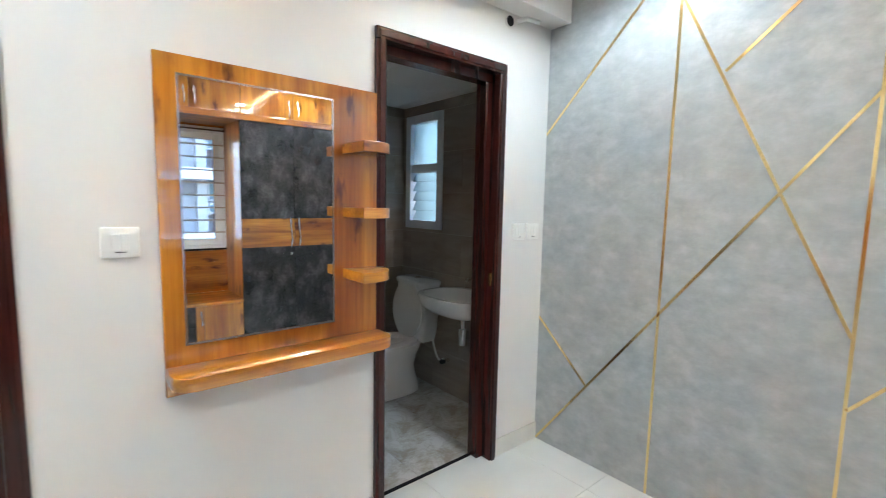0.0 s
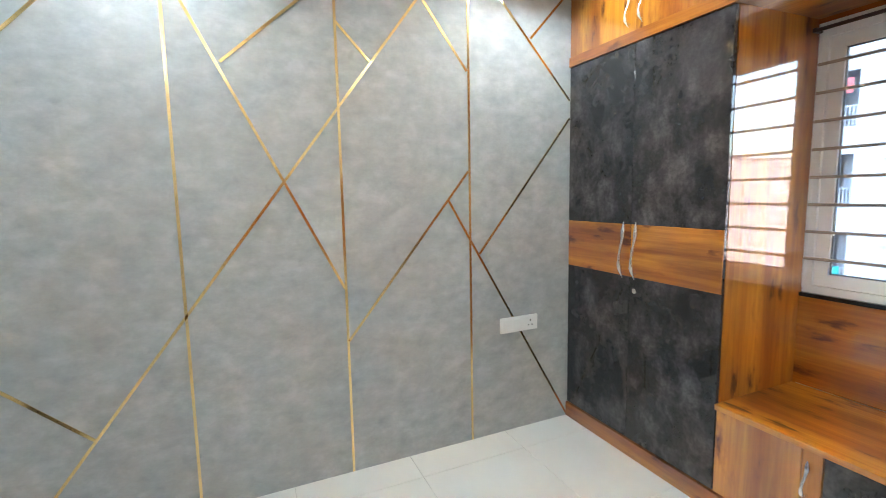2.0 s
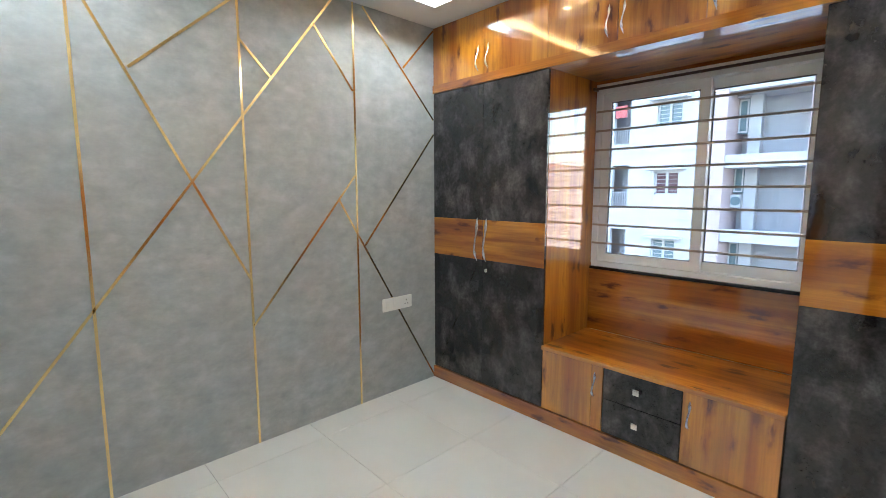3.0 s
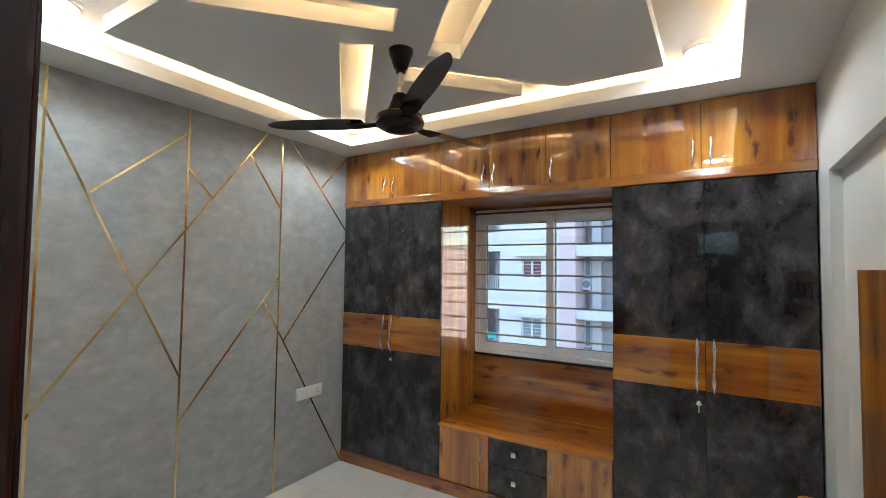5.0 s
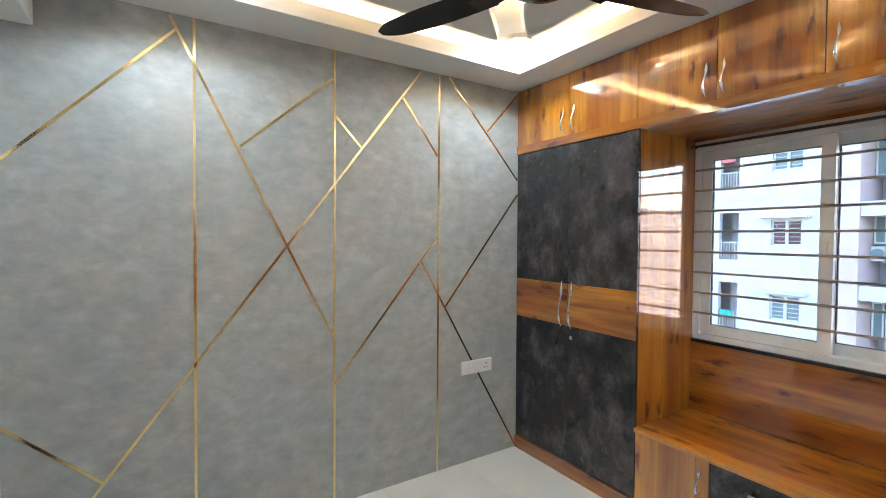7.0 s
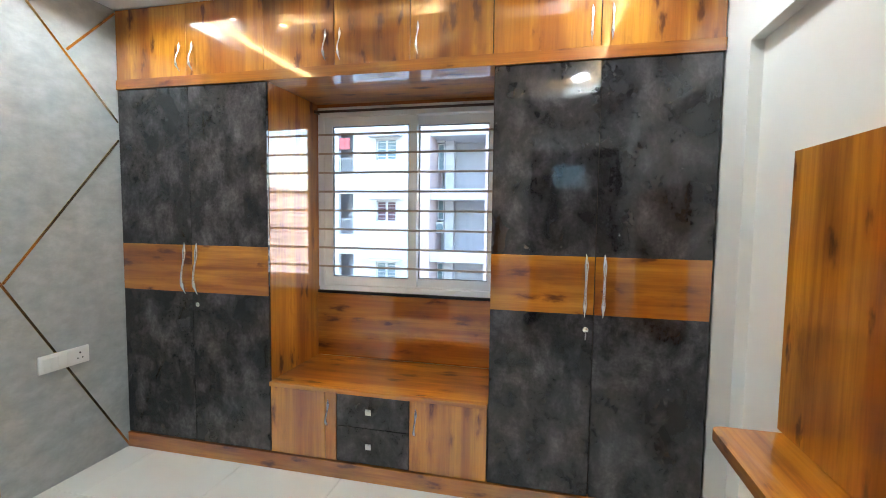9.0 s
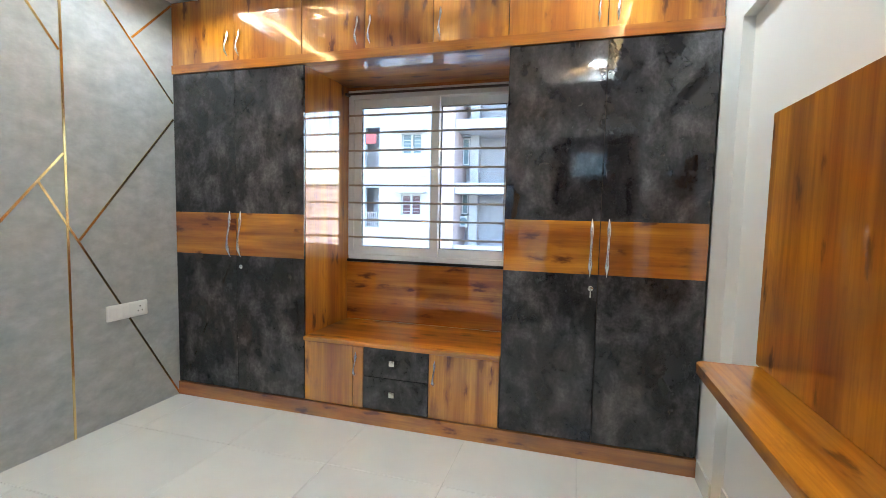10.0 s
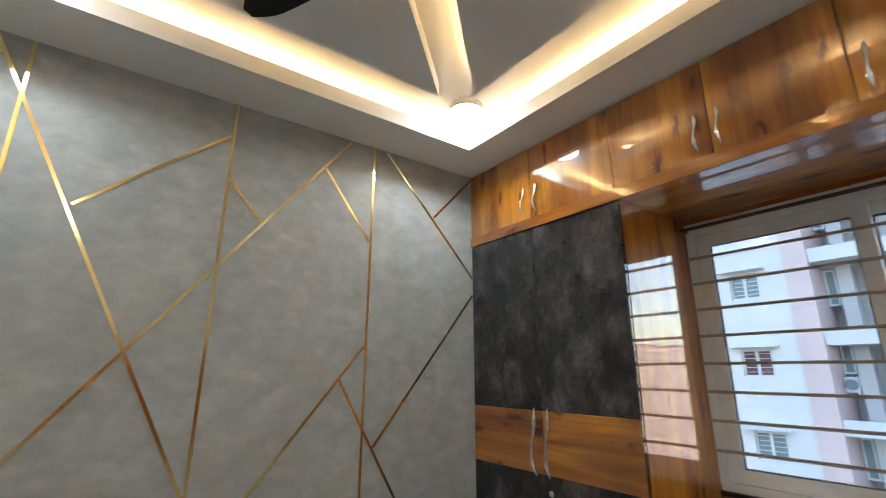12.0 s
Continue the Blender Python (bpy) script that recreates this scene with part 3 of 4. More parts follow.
def seat_cabinet(x0, x1, hx, stile=0.0):
    c = thing("seat_cabinet", ((x0 + x1) / 2, (YB + YW) / 2, SEAT_Z0), "honey wood cabinet under the window seat", "cabinet", "cabinets under the window seat")
    part("body", box(x0 + 0.0005, x1 - 0.0005, YB + 0.03, YW - FRONT - 0.008, SEAT_Z0, SEAT_Z1 - 0.001), GAP_SHADE_CARCASS, c)
    d = part("door", box(x0 + stile + 0.002, x1 - 0.002, YW - FRONT, YW, SEAT_Z0 + 0.003, SEAT_Z1 - 0.004, 0.0012, 1), WOOD_Z, c)
    if stile:
        d = part("stile", box(x0 + 0.002, x0 + stile - 0.0005, YW - FRONT, YW - 0.0006, SEAT_Z0 + 0.003, SEAT_Z1 - 0.004, 0.0012, 1), WOOD_Z, c)
    handle("handle", hx, 0.282, 0.430, d)


seat_cabinet(0.815, 1.211, 0.858, 0.066)
seat_cabinet(0.002, 0.406, 0.368)
drawers = thing("drawer_unit", (0.61, (YB + YW) / 2, SEAT_Z0), "charcoal two-drawer unit under the window seat", "drawers")
part("body", box(0.407, 0.814, YB + 0.03, YW - FRONT - 0.008, SEAT_Z0, SEAT_Z1 - 0.001), GAP_SHADE_CARCASS, drawers)
for z0, z1 in ((0.0955, 0.2885), (0.2915, 0.4645)):
    d = part("drawer", box(0.409, 0.812, YW - FRONT, YW, z0, z1, 0.0012, 1), CHARCOAL, drawers)
    zk = (z0 + z1) / 2 + 0.012
    k = part("knob", box(0.606, 0.640, YW + 0.016, YW + 0.024, zk - 0.017, zk + 0.017, 0.003), CHROME, d, "square chrome knob", True)
    part("stem", tube([(0.623, YW - 0.001, zk), (0.623, YW + 0.0165, zk)], 0.006, 12), CHROME, k, smooth=True)
seat = thing("bench", (0.61, (YB + YW) / 2, 0.468), "honey wood window seat with a glossy backrest panel", "bench")
part("seat_top", box(0.001, 1.2125, YB + 0.03, YW + 0.012, 0.4685, 0.494, 0.003), WOOD_X, seat)
part("backrest", box(0.001, 1.2125, YB + 0.006, YB + 0.029, 0.4945, 0.908, 0.002), WOOD_X, seat)

# ---- grey wall socket, switches ----
sock = thing("socket_plate", (XG, -0.797, 0.645), "white socket and switch plate on the grey wall", "socket")
sp = part("plate", box(XG - 0.012, XG, -0.925, -0.669, 0.600, 0.692, 0.005), PLASTIC, sock, smooth=True)
for k in range(3):
    y = -0.703 - 0.038 * k
    part("switch", box(XG - 0.0155, XG - 0.0118, y - 0.016, y + 0.016, 0.616, 0.676, 0.0015), PLASTIC, sp)
out = part("outlet", box(XG - 0.0140, XG - 0.0118, -0.906, -0.806, 0.610, 0.682, 0.001), PLASTIC, sp)
# dark discs in place of the shaded depth of the pin holes
for dy, dz, r in ((0.0, 0.016, 0.0050), (-0.013, -0.012, 0.0042), (0.013, -0.012, 0.0042)):
    part("pin_hole", tube([(XG - 0.0146, -0.872 + dy, 0.645 + dz), (XG - 0.0138, -0.872 + dy, 0.645 + dz)], r, 10), HOLE_SHADE_AND_PLASTIC, out)


def wall_switch(x, z, w, h, rockers, label):
    s = thing("switch_plate", (x, YN, z), label, "switch", "wall switches")
    p = part("plate", box(x - w / 2, x + w / 2, YN - 0.012, YN, z - h / 2, z + h / 2, 0.005), PLASTIC, s, smooth=True)
    for k in range(rockers):
        rx = x + (k - (rockers - 1) / 2) * 0.024
        part("rocker", box(rx - 0.0105, rx + 0.0105, YN - 0.0155, YN - 0.0118, z - 0.026, z + 0.026, 0.0015), PLASTIC, p)
    part("marker", box(x - 0.014, x + 0.014, YN - 0.0162, YN - 0.0157, z - 0.030, z - 0.0275), HOLE_SHADE_AND_PLASTIC, p, "small dark mark")


wall_switch(0.164, 1.283, 0.098, 0.092, 2, "white switch plate beside the mirror unit")
wall_switch(1.965, 1.268, 0.100, 0.092, 2, "white switch plate beside the bathroom door")
wall_switch(2.085, 1.268, 0.105, 0.092, 3, "white switch plate near the grey wall")

hole = thing("pipe_outlet", (1.845, YN, 2.35), "open drain pipe hole with a white pipe stub under the beam", "pipe")
part("sleeve", tube([(1.845, YN - 0.006, 2.352), (1.845, YN - 0.0005, 2.352)], 0.032, 24), PAINT, hole, smooth=True)
# flat dark disc painted as the shade inside the pipe
part("opening", tube([(1.845, YN - 0.0068, 2.352), (1.845, YN - 0.0055, 2.352)], 0.026, 24), HOLE_SHADE_AND_PLASTIC, hole)
part("pipe", tube([(1.905, YN - 0.001, 2.366), (1.925, YN - 0.045, 2.372), (2.02, YN - 0.050, 2.376)], 0.011, 12), PLASTIC, hole, smooth=True)

# ---- mirror unit ----
MX0, MX1, MZ0, MZ1 = 0.264, 1.046, 0.775, 1.860
unit = thing("dressing_mirror", ((MX0 + MX1) / 2, YN, MZ0), "wall-hung honey wood dressing mirror with ledge and three small shelves", "mirror")
part("back_panel", box(MX0, MX1, YN - 0.019, YN, MZ0, MZ1, 0.002), WOOD_Z, unit)
mir = part("mirror", box(0.331, 0.841, YN - 0.0235, YN - 0.0195, 0.946, 1.796), MIRROR, unit, "clear mirror")
part("mirror_edge", ring_frame(0.3235, 0.8485, YN - 0.025, YN - 0.0192, 0.9385, 1.8035, 0.0070), SILVER_EDGE, mir, "thin silver edge strip")
mir.rotation_euler = (0, 0, radians(-0.7))


def round_ledge(x0, x1, y_wall, depth, r, z0, z1, left=True, right=True):
    """A ledge with rounded front corners."""
    y1 = y_wall - depth
    pts = [(x0, y_wall), (x1, y_wall)]
    if right:
        pts += [(x1 - r + r * math.cos(a), y1 + r - r * math.sin(a)) for a in (math.pi / 2 * k / 8 for k in range(9))]
    else:
        pts += [(x1, y1)]
    if left:
        pts += [(x0 + r - r * math.sin(a), y1 + r - r * math.cos(a)) for a in (math.pi / 2 * k / 8 for k in range(9))]
    else:
        pts += [(x0, y1)]
    return prism(pts, z0, z1, 0.003)


part("ledge", round_ledge(MX0, MX1 + 0.006, YN - 0.0195, 0.145, 0.06, 0.831, 0.875), WOOD_X, unit, "rounded honey wood ledge", True)
for z in (1.130, 1.375, 1.622):
    part("shelf", round_ledge(0.890, MX1 + 0.004, YN - 0.0195, 0.165, 0.105, z - 0.020, z + 0.020, False, True), WOOD_X, unit, "small quarter-round shelf", True)

# ---- shelf unit in the recess ----
tv = thing("wall_shelf", (XW - 0.06, 0.2, 0.70), "honey wood wall panel with a deep shelf, in the recess", "shelf")
part("back_panel", box(XW - 0.0455, XW - 0.027, -0.614, 0.86, 0.7435, 1.628, 0.002), WOOD_Z, tv)
R = 0.03
sx0, sx1, sy0, sy1 = XW - 0.0455, -0.801, -0.585, 0.86
part("shelf", prism([(sx0, sy0), (sx1 - R, sy0)] + [(sx1 - R + R * math.sin(a), sy0 + R - R * math.cos(a)) for a in (math.pi / 2 * k / 6 for k in range(1, 7))] + [(sx1, sy1), (sx0, sy1)], 0.705, 0.743, 0.002), WOOD_Y, tv, "thick honey wood shelf", True)

# ---- ceiling fan ----
FX, FY = 0.628, 0.142
fan = thing("ceiling_fan", (FX, FY, 2.22), "dark brown three-blade ceiling fan with a brass ring", "fan")
part("canopy", lathe(FX, FY, [(0.020, ZC - 0.090), (0.030, ZC - 0.082), (0.040, ZC - 0.050), (0.052, ZC - 0.022), (0.054, ZC), (0.03, ZC)]), FAN_BROWN, fan, smooth=True)
part("canopy_collar", lathe(FX, FY, [(0.016, ZC - 0.104), (0.021, ZC - 0.102), (0.023, ZC - 0.094), (0.021, ZC - 0.089)], 24), FAN_BROWN, fan, smooth=True)
part("rod", tube([(FX, FY, 2.33), (FX, FY, ZC - 0.095)], 0.0135, 16), STEEL, fan, "steel down rod", True)
part("neck", lathe(FX, FY, [(0.062, 2.283), (0.058, 2.300), (0.046, 2.322), (0.042, 2.340), (0.036, 2.344), (0.034, 2.366), (0.024, 2.376), (0.014, 2.380)]), FAN_BROWN, fan, smooth=True)
part("motor", lathe(FX, FY, [(0.030, 2.212), (0.072, 2.216), (0.102, 2.232), (0.108, 2.250), (0.104, 2.266), (0.088, 2.280), (0.05, 2.288)], 40), FAN_BROWN, fan, smooth=True)
part("brass_ring", lathe(FX, FY, [(0.0885, 2.276), (0.097, 2.274), (0.099, 2.278), (0.090, 2.282)], 40), BRASS, fan, "thin brass ring", True)
for deg in (20, 140, 260):
    a = radians(deg)
    c, s = math.cos(a), math.sin(a)

    def at(r, w, z):
        return (FX + r * c - w * s, FY + r * s + w * c, z)

    rings = []
    for k in range(19):
        u = k / 18
        r = 0.165 + 0.470 * u
        half = 0.042 + 0.014 * math.sin(math.pi * u) - 0.008 * u - (0.022 * ((u - 0.82) / 0.18) ** 2 if u > 0.82 else 0)
        tilt = 0.17
        z = 2.252 + 0.016 * u
        rings.append([at(r, w, z + w * tilt + dz) for w, dz in ((-half, 0.0), (-half * 0.4, 0.004), (half * 0.4, 0.004), (half, 0.0), (half * 0.4, 0.0015), (-half * 0.4, 0.0015))])
    blade = part("blade", loft_rings(rings), FAN_BROWN, fan, smooth=True)
    part("blade_arm", loft_rings([[at(r, w, 2.244 + dz) for w, dz in ((-h, -0.003), (h, -0.003), (h, 0.003), (-h, 0.003))] for r, h in ((0.085, 0.030), (0.13, 0.022), (0.17, 0.030), (0.23, 0.036))]), FAN_BROWN, blade)

# ---- bathroom ----
BX0, BX1, BY0, BY1, BZ = 0.90, 2.20, YN + WALL, 3.03, 2.165
QY0, QY1, QZ0, QZ1 = 2.530, 2.985, 1.215, 2.090
setting("bath_wall_east", boxes([(BX1, BX1 + 0.19, BY0, QY0, -0.1, 2.8), (BX1, BX1 + 0.19, QY1, BY1 + 0.15, -0.1, 2.8), (BX1, BX1 + 0.19, QY0, QY1, -0.1, QZ0), (BX1, BX1 + 0.19, QY0, QY1, QZ1, 2.8)]), GROUT, "tiled bathroom window wall")
setting("bath_wall_north", box(BX0, BX1, BY1, BY1 + 0.15, -0.1, 2.8), GROUT, "tiled bathroom wall")
setting("bath_wall_west", box(BX0 - 0.1, BX0, BY0, BY1 + 0.15, -0.1, 2.8), BATH_TILE, "tiled bathroom wall")
bath_floor = setting("bath_floor", box(BX0, BX1, YN + 0.112, BY1, -0.1, -0.014), GROUT, "white marble bathroom floor tiles")
setting("bath_ceiling", boxes([(BX0 + 0.6 * i + 0.004, min(BX0 + 0.6 * i + 0.596, BX1), y0, min(y0 + 0.592, BY1), BZ, BZ + 0.012) for i in range(3) for y0 in (BY0 + 0.118, BY0 + 0.714)] + [(BX0, BX1, BY0, BY0 + 0.11, BZ, BZ + 0.012), (BX0, BX1, BY0, BY1, BZ + 0.0125, BZ + 0.08)]), CEILING_PAINT, "white square ceiling boards of the bathroom")

bw = thing("window_2", (BX1, (QY0 + QY1) / 2, QZ0), "small grey-framed bathroom window with frosted pane over glass louvres", "window", kind="structure")


def ring_frame_x(x0, x1, y0, y1, z0, z1, w):
    bm = bmesh.new()
    for r in ((y0, y0 + w, z0, z1), (y1 - w, y1, z0, z1), (y0 + w, y1 - w, z0, z0 + w), (y0 + w, y1 - w, z1 - w, z1)):
        add_box(bm, x0, x1, r[0], r[1], r[2], r[3])
    return bm


part("window_frame", ring_frame_x(BX1 - 0.014, BX1 + 0.07, QY0, QY1, QZ0, QZ1, 0.062), UPVC, bw)
part("transom", box(BX1 - 0.010, BX1 + 0.06, QY0 + 0.0625, QY1 - 0.0625, 1.650, 1.712, 0.003), UPVC, bw)
p = part("pane", box(BX1 + 0.020, BX1 + 0.025, QY0 + 0.0630, QY1 - 0.0630, 1.713, QZ1 - 0.063), FROSTED, bw)
p.visible_shadow = False
for k in range(5):
    z = 1.300 + 0.076 * k
    l = part("louvre", loft_rings([[(x, y, zz) for x, zz in ((BX1 + 0.012, z - 0.020), (BX1 + 0.016, z - 0.022), (BX1 + 0.052, z + 0.055), (BX1 + 0.048, z + 0.057))] for y in (QY0 + 0.0635, QY1 - 0.0635)]), FROSTED, bw)
    l.visible_shadow = False

# toilet, its bowl pointing away from the window wall
TY = 2.69
toilet = thing("toilet", (1.85, TY, -0.01), "white ceramic close-coupled toilet with its lid raised", "toilet")
part("pedestal", loft_rings([oval(x, TY, z, a, b, 32, 2.6) for x, z, a, b in (
    (1.86, -0.013, 0.235, 0.115), (1.86, 0.06, 0.225, 0.110), (1.885, 0.14, 0.170, 0.094), (1.885, 0.20, 0.160, 0.100), (1.83, 0.285, 0.225, 0.145), (1.80, 0.355, 0.285, 0.180), (1.80, 0.385, 0.290, 0.184))]), CERAMIC, toilet, smooth=True)
seat_bm = bmesh.new()
seat_rows = [[seat_bm.verts.new(p) for p in oval(1.79, TY, z, a, b, 32, 2.3)] for z, a, b in ((0.386, 0.17, 0.10), (0.404, 0.175, 0.105), (0.410, 0.225, 0.150), (0.404, 0.275, 0.186), (0.386, 0.275, 0.186))]
for ra, rb in zip(seat_rows, seat_rows[1:] + seat_rows[:1]):
    for i in range(32):
        j = (i + 1) % 32
        seat_bm.faces.new((ra[i], ra[j], rb[j], rb[i]))
part("seat", seat_bm, SEAT, toilet, smooth=True)
part("lid", loft_rings([[(x + 0.05 * (zz - 0.41), y, zz) for y, zz in ((TY + 0.185 * math.cos(t), 0.61 + 0.215 * math.sin(t)) for t in (2 * math.pi * k / 28 for k in range(28)))] for x in (1.985, 1.991, 1.997)]), SEAT, toilet, "raised lid", True)
part("cistern", loft_rings([oval(2.105, TY, z, a, b, 36, 4.5) for z, a, b in ((0.375, 0.075, 0.145), (0.45, 0.085, 0.165), (0.62, 0.092, 0.180), (0.805, 0.094, 0.186))]), CERAMIC, toilet, smooth=True)
lid = part("cistern_lid", loft_rings([oval(2.102, TY, z, a, b, 36, 4.5) for z, a, b in ((0.806, 0.098, 0.192), (0.812, 0.101, 0.196), (0.832, 0.101, 0.196), (0.843, 0.090, 0.180))]), CERAMIC, toilet, smooth=True)
part("flush_button", lathe(2.10, TY, [(0.026, 0.842), (0.026, 0.849), (0.020, 0.851)], 24), CHROME, lid, smooth=True)

# wash basin on the window wall
VY, VZ = 2.09, 0.075
basin = thing("wash_basin", (2.0, VY, 0.675), "white ceramic wall-hung wash basin with chrome tap and bottle trap", "basin")
bb = bmesh.new()
rows = [[bb.verts.new(p) for p in oval(cx, VY, z + VZ, a, b, 40, 2.8)] for cx, z, a, b in (
    (2.03, 0.600, 0.10, 0.13), (2.00, 0.635, 0.165, 0.215), (1.985, 0.680, 0.200, 0.262), (1.980, 0.735, 0.214, 0.280), (1.980, 0.752, 0.212, 0.278), (1.975, 0.752, 0.180, 0.245), (1.965, 0.700, 0.155, 0.215), (1.96, 0.655, 0.09, 0.12))]
for ra, rb in zip(rows, rows[1:]):
    for i in range(40):
        j = (i + 1) % 40
        bb.faces.new((ra[i], ra[j], rb[j], rb[i]))
bb.faces.new(rows[0][::-1]), bb.faces.new(rows[-1])
part("bowl", bb, CERAMIC, basin, smooth=True)
tap = part("tap", tube([(2.155, VY, 0.752 + VZ), (2.155, VY, 0.83 + VZ), (2.140, VY, 0.852 + VZ), (2.06, VY, 0.845 + VZ), (2.05, VY, 0.832 + VZ)], 0.013, 14), CHROME, basin, "chrome pillar tap", True)
part("lever", tube([(2.155, VY, 0.845 + VZ), (2.165, VY, 0.885 + VZ), (2.13, VY, 0.900 + VZ)], 0.008, 10), CHROME, tap, smooth=True)
trap = part("bottle_trap", lathe(2.03, VY, [(r, z + VZ) for r, z in ((0.016, 0.602), (0.016, 0.520), (0.030, 0.515), (0.030, 0.415), (0.024, 0.405))], 24), CHROME, basin, "chrome bottle trap", True)
part("outlet_pipe", tube([(2.04, VY, 0.48 + VZ), (2.198, VY, 0.48 + VZ)], 0.014, 12), CHROME, trap, smooth=True)

valve = thing("angle_valve", (2.19, 2.42, 0.26), "chrome angle valve with a white cistern hose", "valve")
part("body", tube([(2.199, 2.42, 0.25), (2.150, 2.42, 0.25), (2.140, 2.42, 0.27)], 0.013, 12), CHROME, valve, smooth=True)
part("knob", tube([(2.150, 2.42, 0.25), (2.120, 2.42, 0.25)], 0.018, 12), HOLE_SHADE_AND_PLASTIC, valve, "dark knob", True)
part("hose", tube([(2.142, 2.42 + 0.13 * u, 0.27 + 0.04 * u + 0.075 * u * u - 0.05 * math.sin(math.pi * u)) for u in (k / 14 for k in range(15))], 0.007, 10), PLASTIC, valve, "white hose", True)

# ---- outside: apartment block across the court ----
GZ = -10.6
setting("ground", box(-300, 300, -400, 300, GZ - 0.5, GZ), GROUND, "dusty open ground")
YF = -20.0
block = thing("apartment_building", (3.0, YF - 4, GZ), "white apartment block with pink piers, balconies and hooded windows", "building")
# TOP is raised out of sight to keep direct sun off the room window
TOP, STOREY, Z0 = 18.0, 3.0, -10.5


def wall_with_holes(x0, x1, y0, y1, z0, z1, holes):
    """Facade slab; holes are rows of x0, x1, z0, z1 in columns of equal width."""
    bm = bmesh.new()
    cols = sorted({(a, b) for a, b, _, _ in holes})
    x = x0
    for a, b in cols:
        if a > x:
            add_box(bm, x, a, y0, y1, z0, z1)
        z = z0
        for _, _, c, d in sorted((h for h in holes if h[:2] == (a, b)), key=lambda h: h[2]):
            add_box(bm, a, b, y0, y1, z, c)
            z = d
        add_box(bm, a, b, y0, y1, z, z1)
        x = b
    if x < x1:
        add_box(bm, x, x1, y0, y1, z0, z1)
    return bm


LEVELS = [k * STOREY for k in range(-3, 4)]
SILL = 1.20
holes_left = [(7.03, 8.07, SILL + l, SILL + l + 0.99) for l in LEVELS] + [(9.27, 10.05, SILL + l - 0.65, SILL + l + 1.35) for l in LEVELS] + [(11.4, 12.4, SILL + l, SILL + l + 0.99) for l in LEVELS]
holes_right = [(0.62, 1.22, SILL + l, SILL + l + 0.99) for l in LEVELS] + [(-2.6, -1.6, SILL + l, SILL + l + 0.99) for l in LEVELS]
# far +x length is unseen, added to block the sun from the room window
part("wall", wall_with_holes(6.10, 33.0, YF - 0.25, YF, Z0, TOP, holes_left), FACADE, block, "white painted facade")
part("wall", wall_with_holes(-6.2, 2.12, YF - 0.25, YF, Z0, TOP, holes_right), FACADE, block, "white painted facade")
part("wall", box(-6.2, 33.0, YF - 9.0, YF - 2.4, Z0, TOP), FACADE_GREY, block, "grey recessed wall")
part("pier", box(5.33, 6.0995, YF - 2.39, YF + 0.06, Z0, TOP), FACADE_PINK, block, "pink painted pier")
part("pier", box(2.1205, 2.69, YF - 2.39, YF + 0.06, Z0, TOP), FACADE_PINK, block, "pink painted pier")
part("column", box(4.48, 4.92, YF - 1.9, YF - 1.45, Z0, TOP), FACADE, block, "white balcony column")
part("roof", box(-6.4, 33.2, YF - 9.2, YF + 0.2, TOP, TOP + 0.3), FACADE, block)
for l in LEVELS:
    b = part("balcony", box(2.70, 5.32, YF - 2.38, YF - 0.05, 2.28 + l, 2.44 + l), FACADE, block)
    part("parapet", box(2.70, 5.32, YF - 0.20, YF - 0.05, 2.4405 + l, 2.80 + l), FACADE, b)
    part("band_line", box(6.10, 33.0, YF + 0.0005, YF + 0.03, 3.09 + l, 3.13 + l), FACADE_GREY, block, "grey groove line")


def far_window(x0, x1, z, pane, hood=True):
    w = part("window", boxes([(x0, x0 + 0.06, YF - 0.16, YF - 0.10, z, z + 0.99), (x1 - 0.06, x1, YF - 0.16, YF - 0.10, z, z + 0.99), ((x0 + x1) / 2 - 0.05, (x0 + x1) / 2 + 0.05, YF - 0.16, YF - 0.09, z, z + 0.99), (x0, x1, YF - 0.16, YF - 0.10, z, z + 0.05), (x0, x1, YF - 0.16, YF - 0.10, z + 0.94, z + 0.99)]), FACADE, block)
    part("pane", box(x0 + 0.03, x1 - 0.03, YF - 0.20, YF - 0.18, z + 0.02, z + 0.97), pane, w)
    for k in range(5):
        part("guard_bar", box(x0, x1, YF - 0.085, YF - 0.065, z + 0.15 + 0.17 * k, z + 0.175 + 0.17 * k), FACADE, w)
    if hood:
        part("hood", box(x0 - 0.3, x1 + 0.3, YF, YF + 0.45, z + 1.08, z + 1.16), FACADE, w)


for k, l in enumerate(LEVELS):
    far_window(7.03, 8.07, SILL + l, CURTAIN_RED if l == 0 else DARK_PANE)
    far_window(11.4, 12.4, SILL + l, DARK_PANE)
    far_window(0.62, 1.22, SILL + l, DARK_PANE)
    far_window(-2.6, -1.6, SILL + l, DARK_PANE)
    z = SILL + l - 0.65
    u = part("utility_balcony", box(9.27, 10.05, YF - 1.2, YF - 1.1, z, z + 2.0), FACADE_GREY, block)
    part("railing", boxes([(9.27, 10.05, YF - 0.06, YF - 0.03, z + 0.72, z + 0.76)] + [(9.30 + 0.11 * i, 9.325 + 0.11 * i, YF - 0.055, YF - 0.035, z, z + 0.72) for i in range(7)]), FACADE, u)
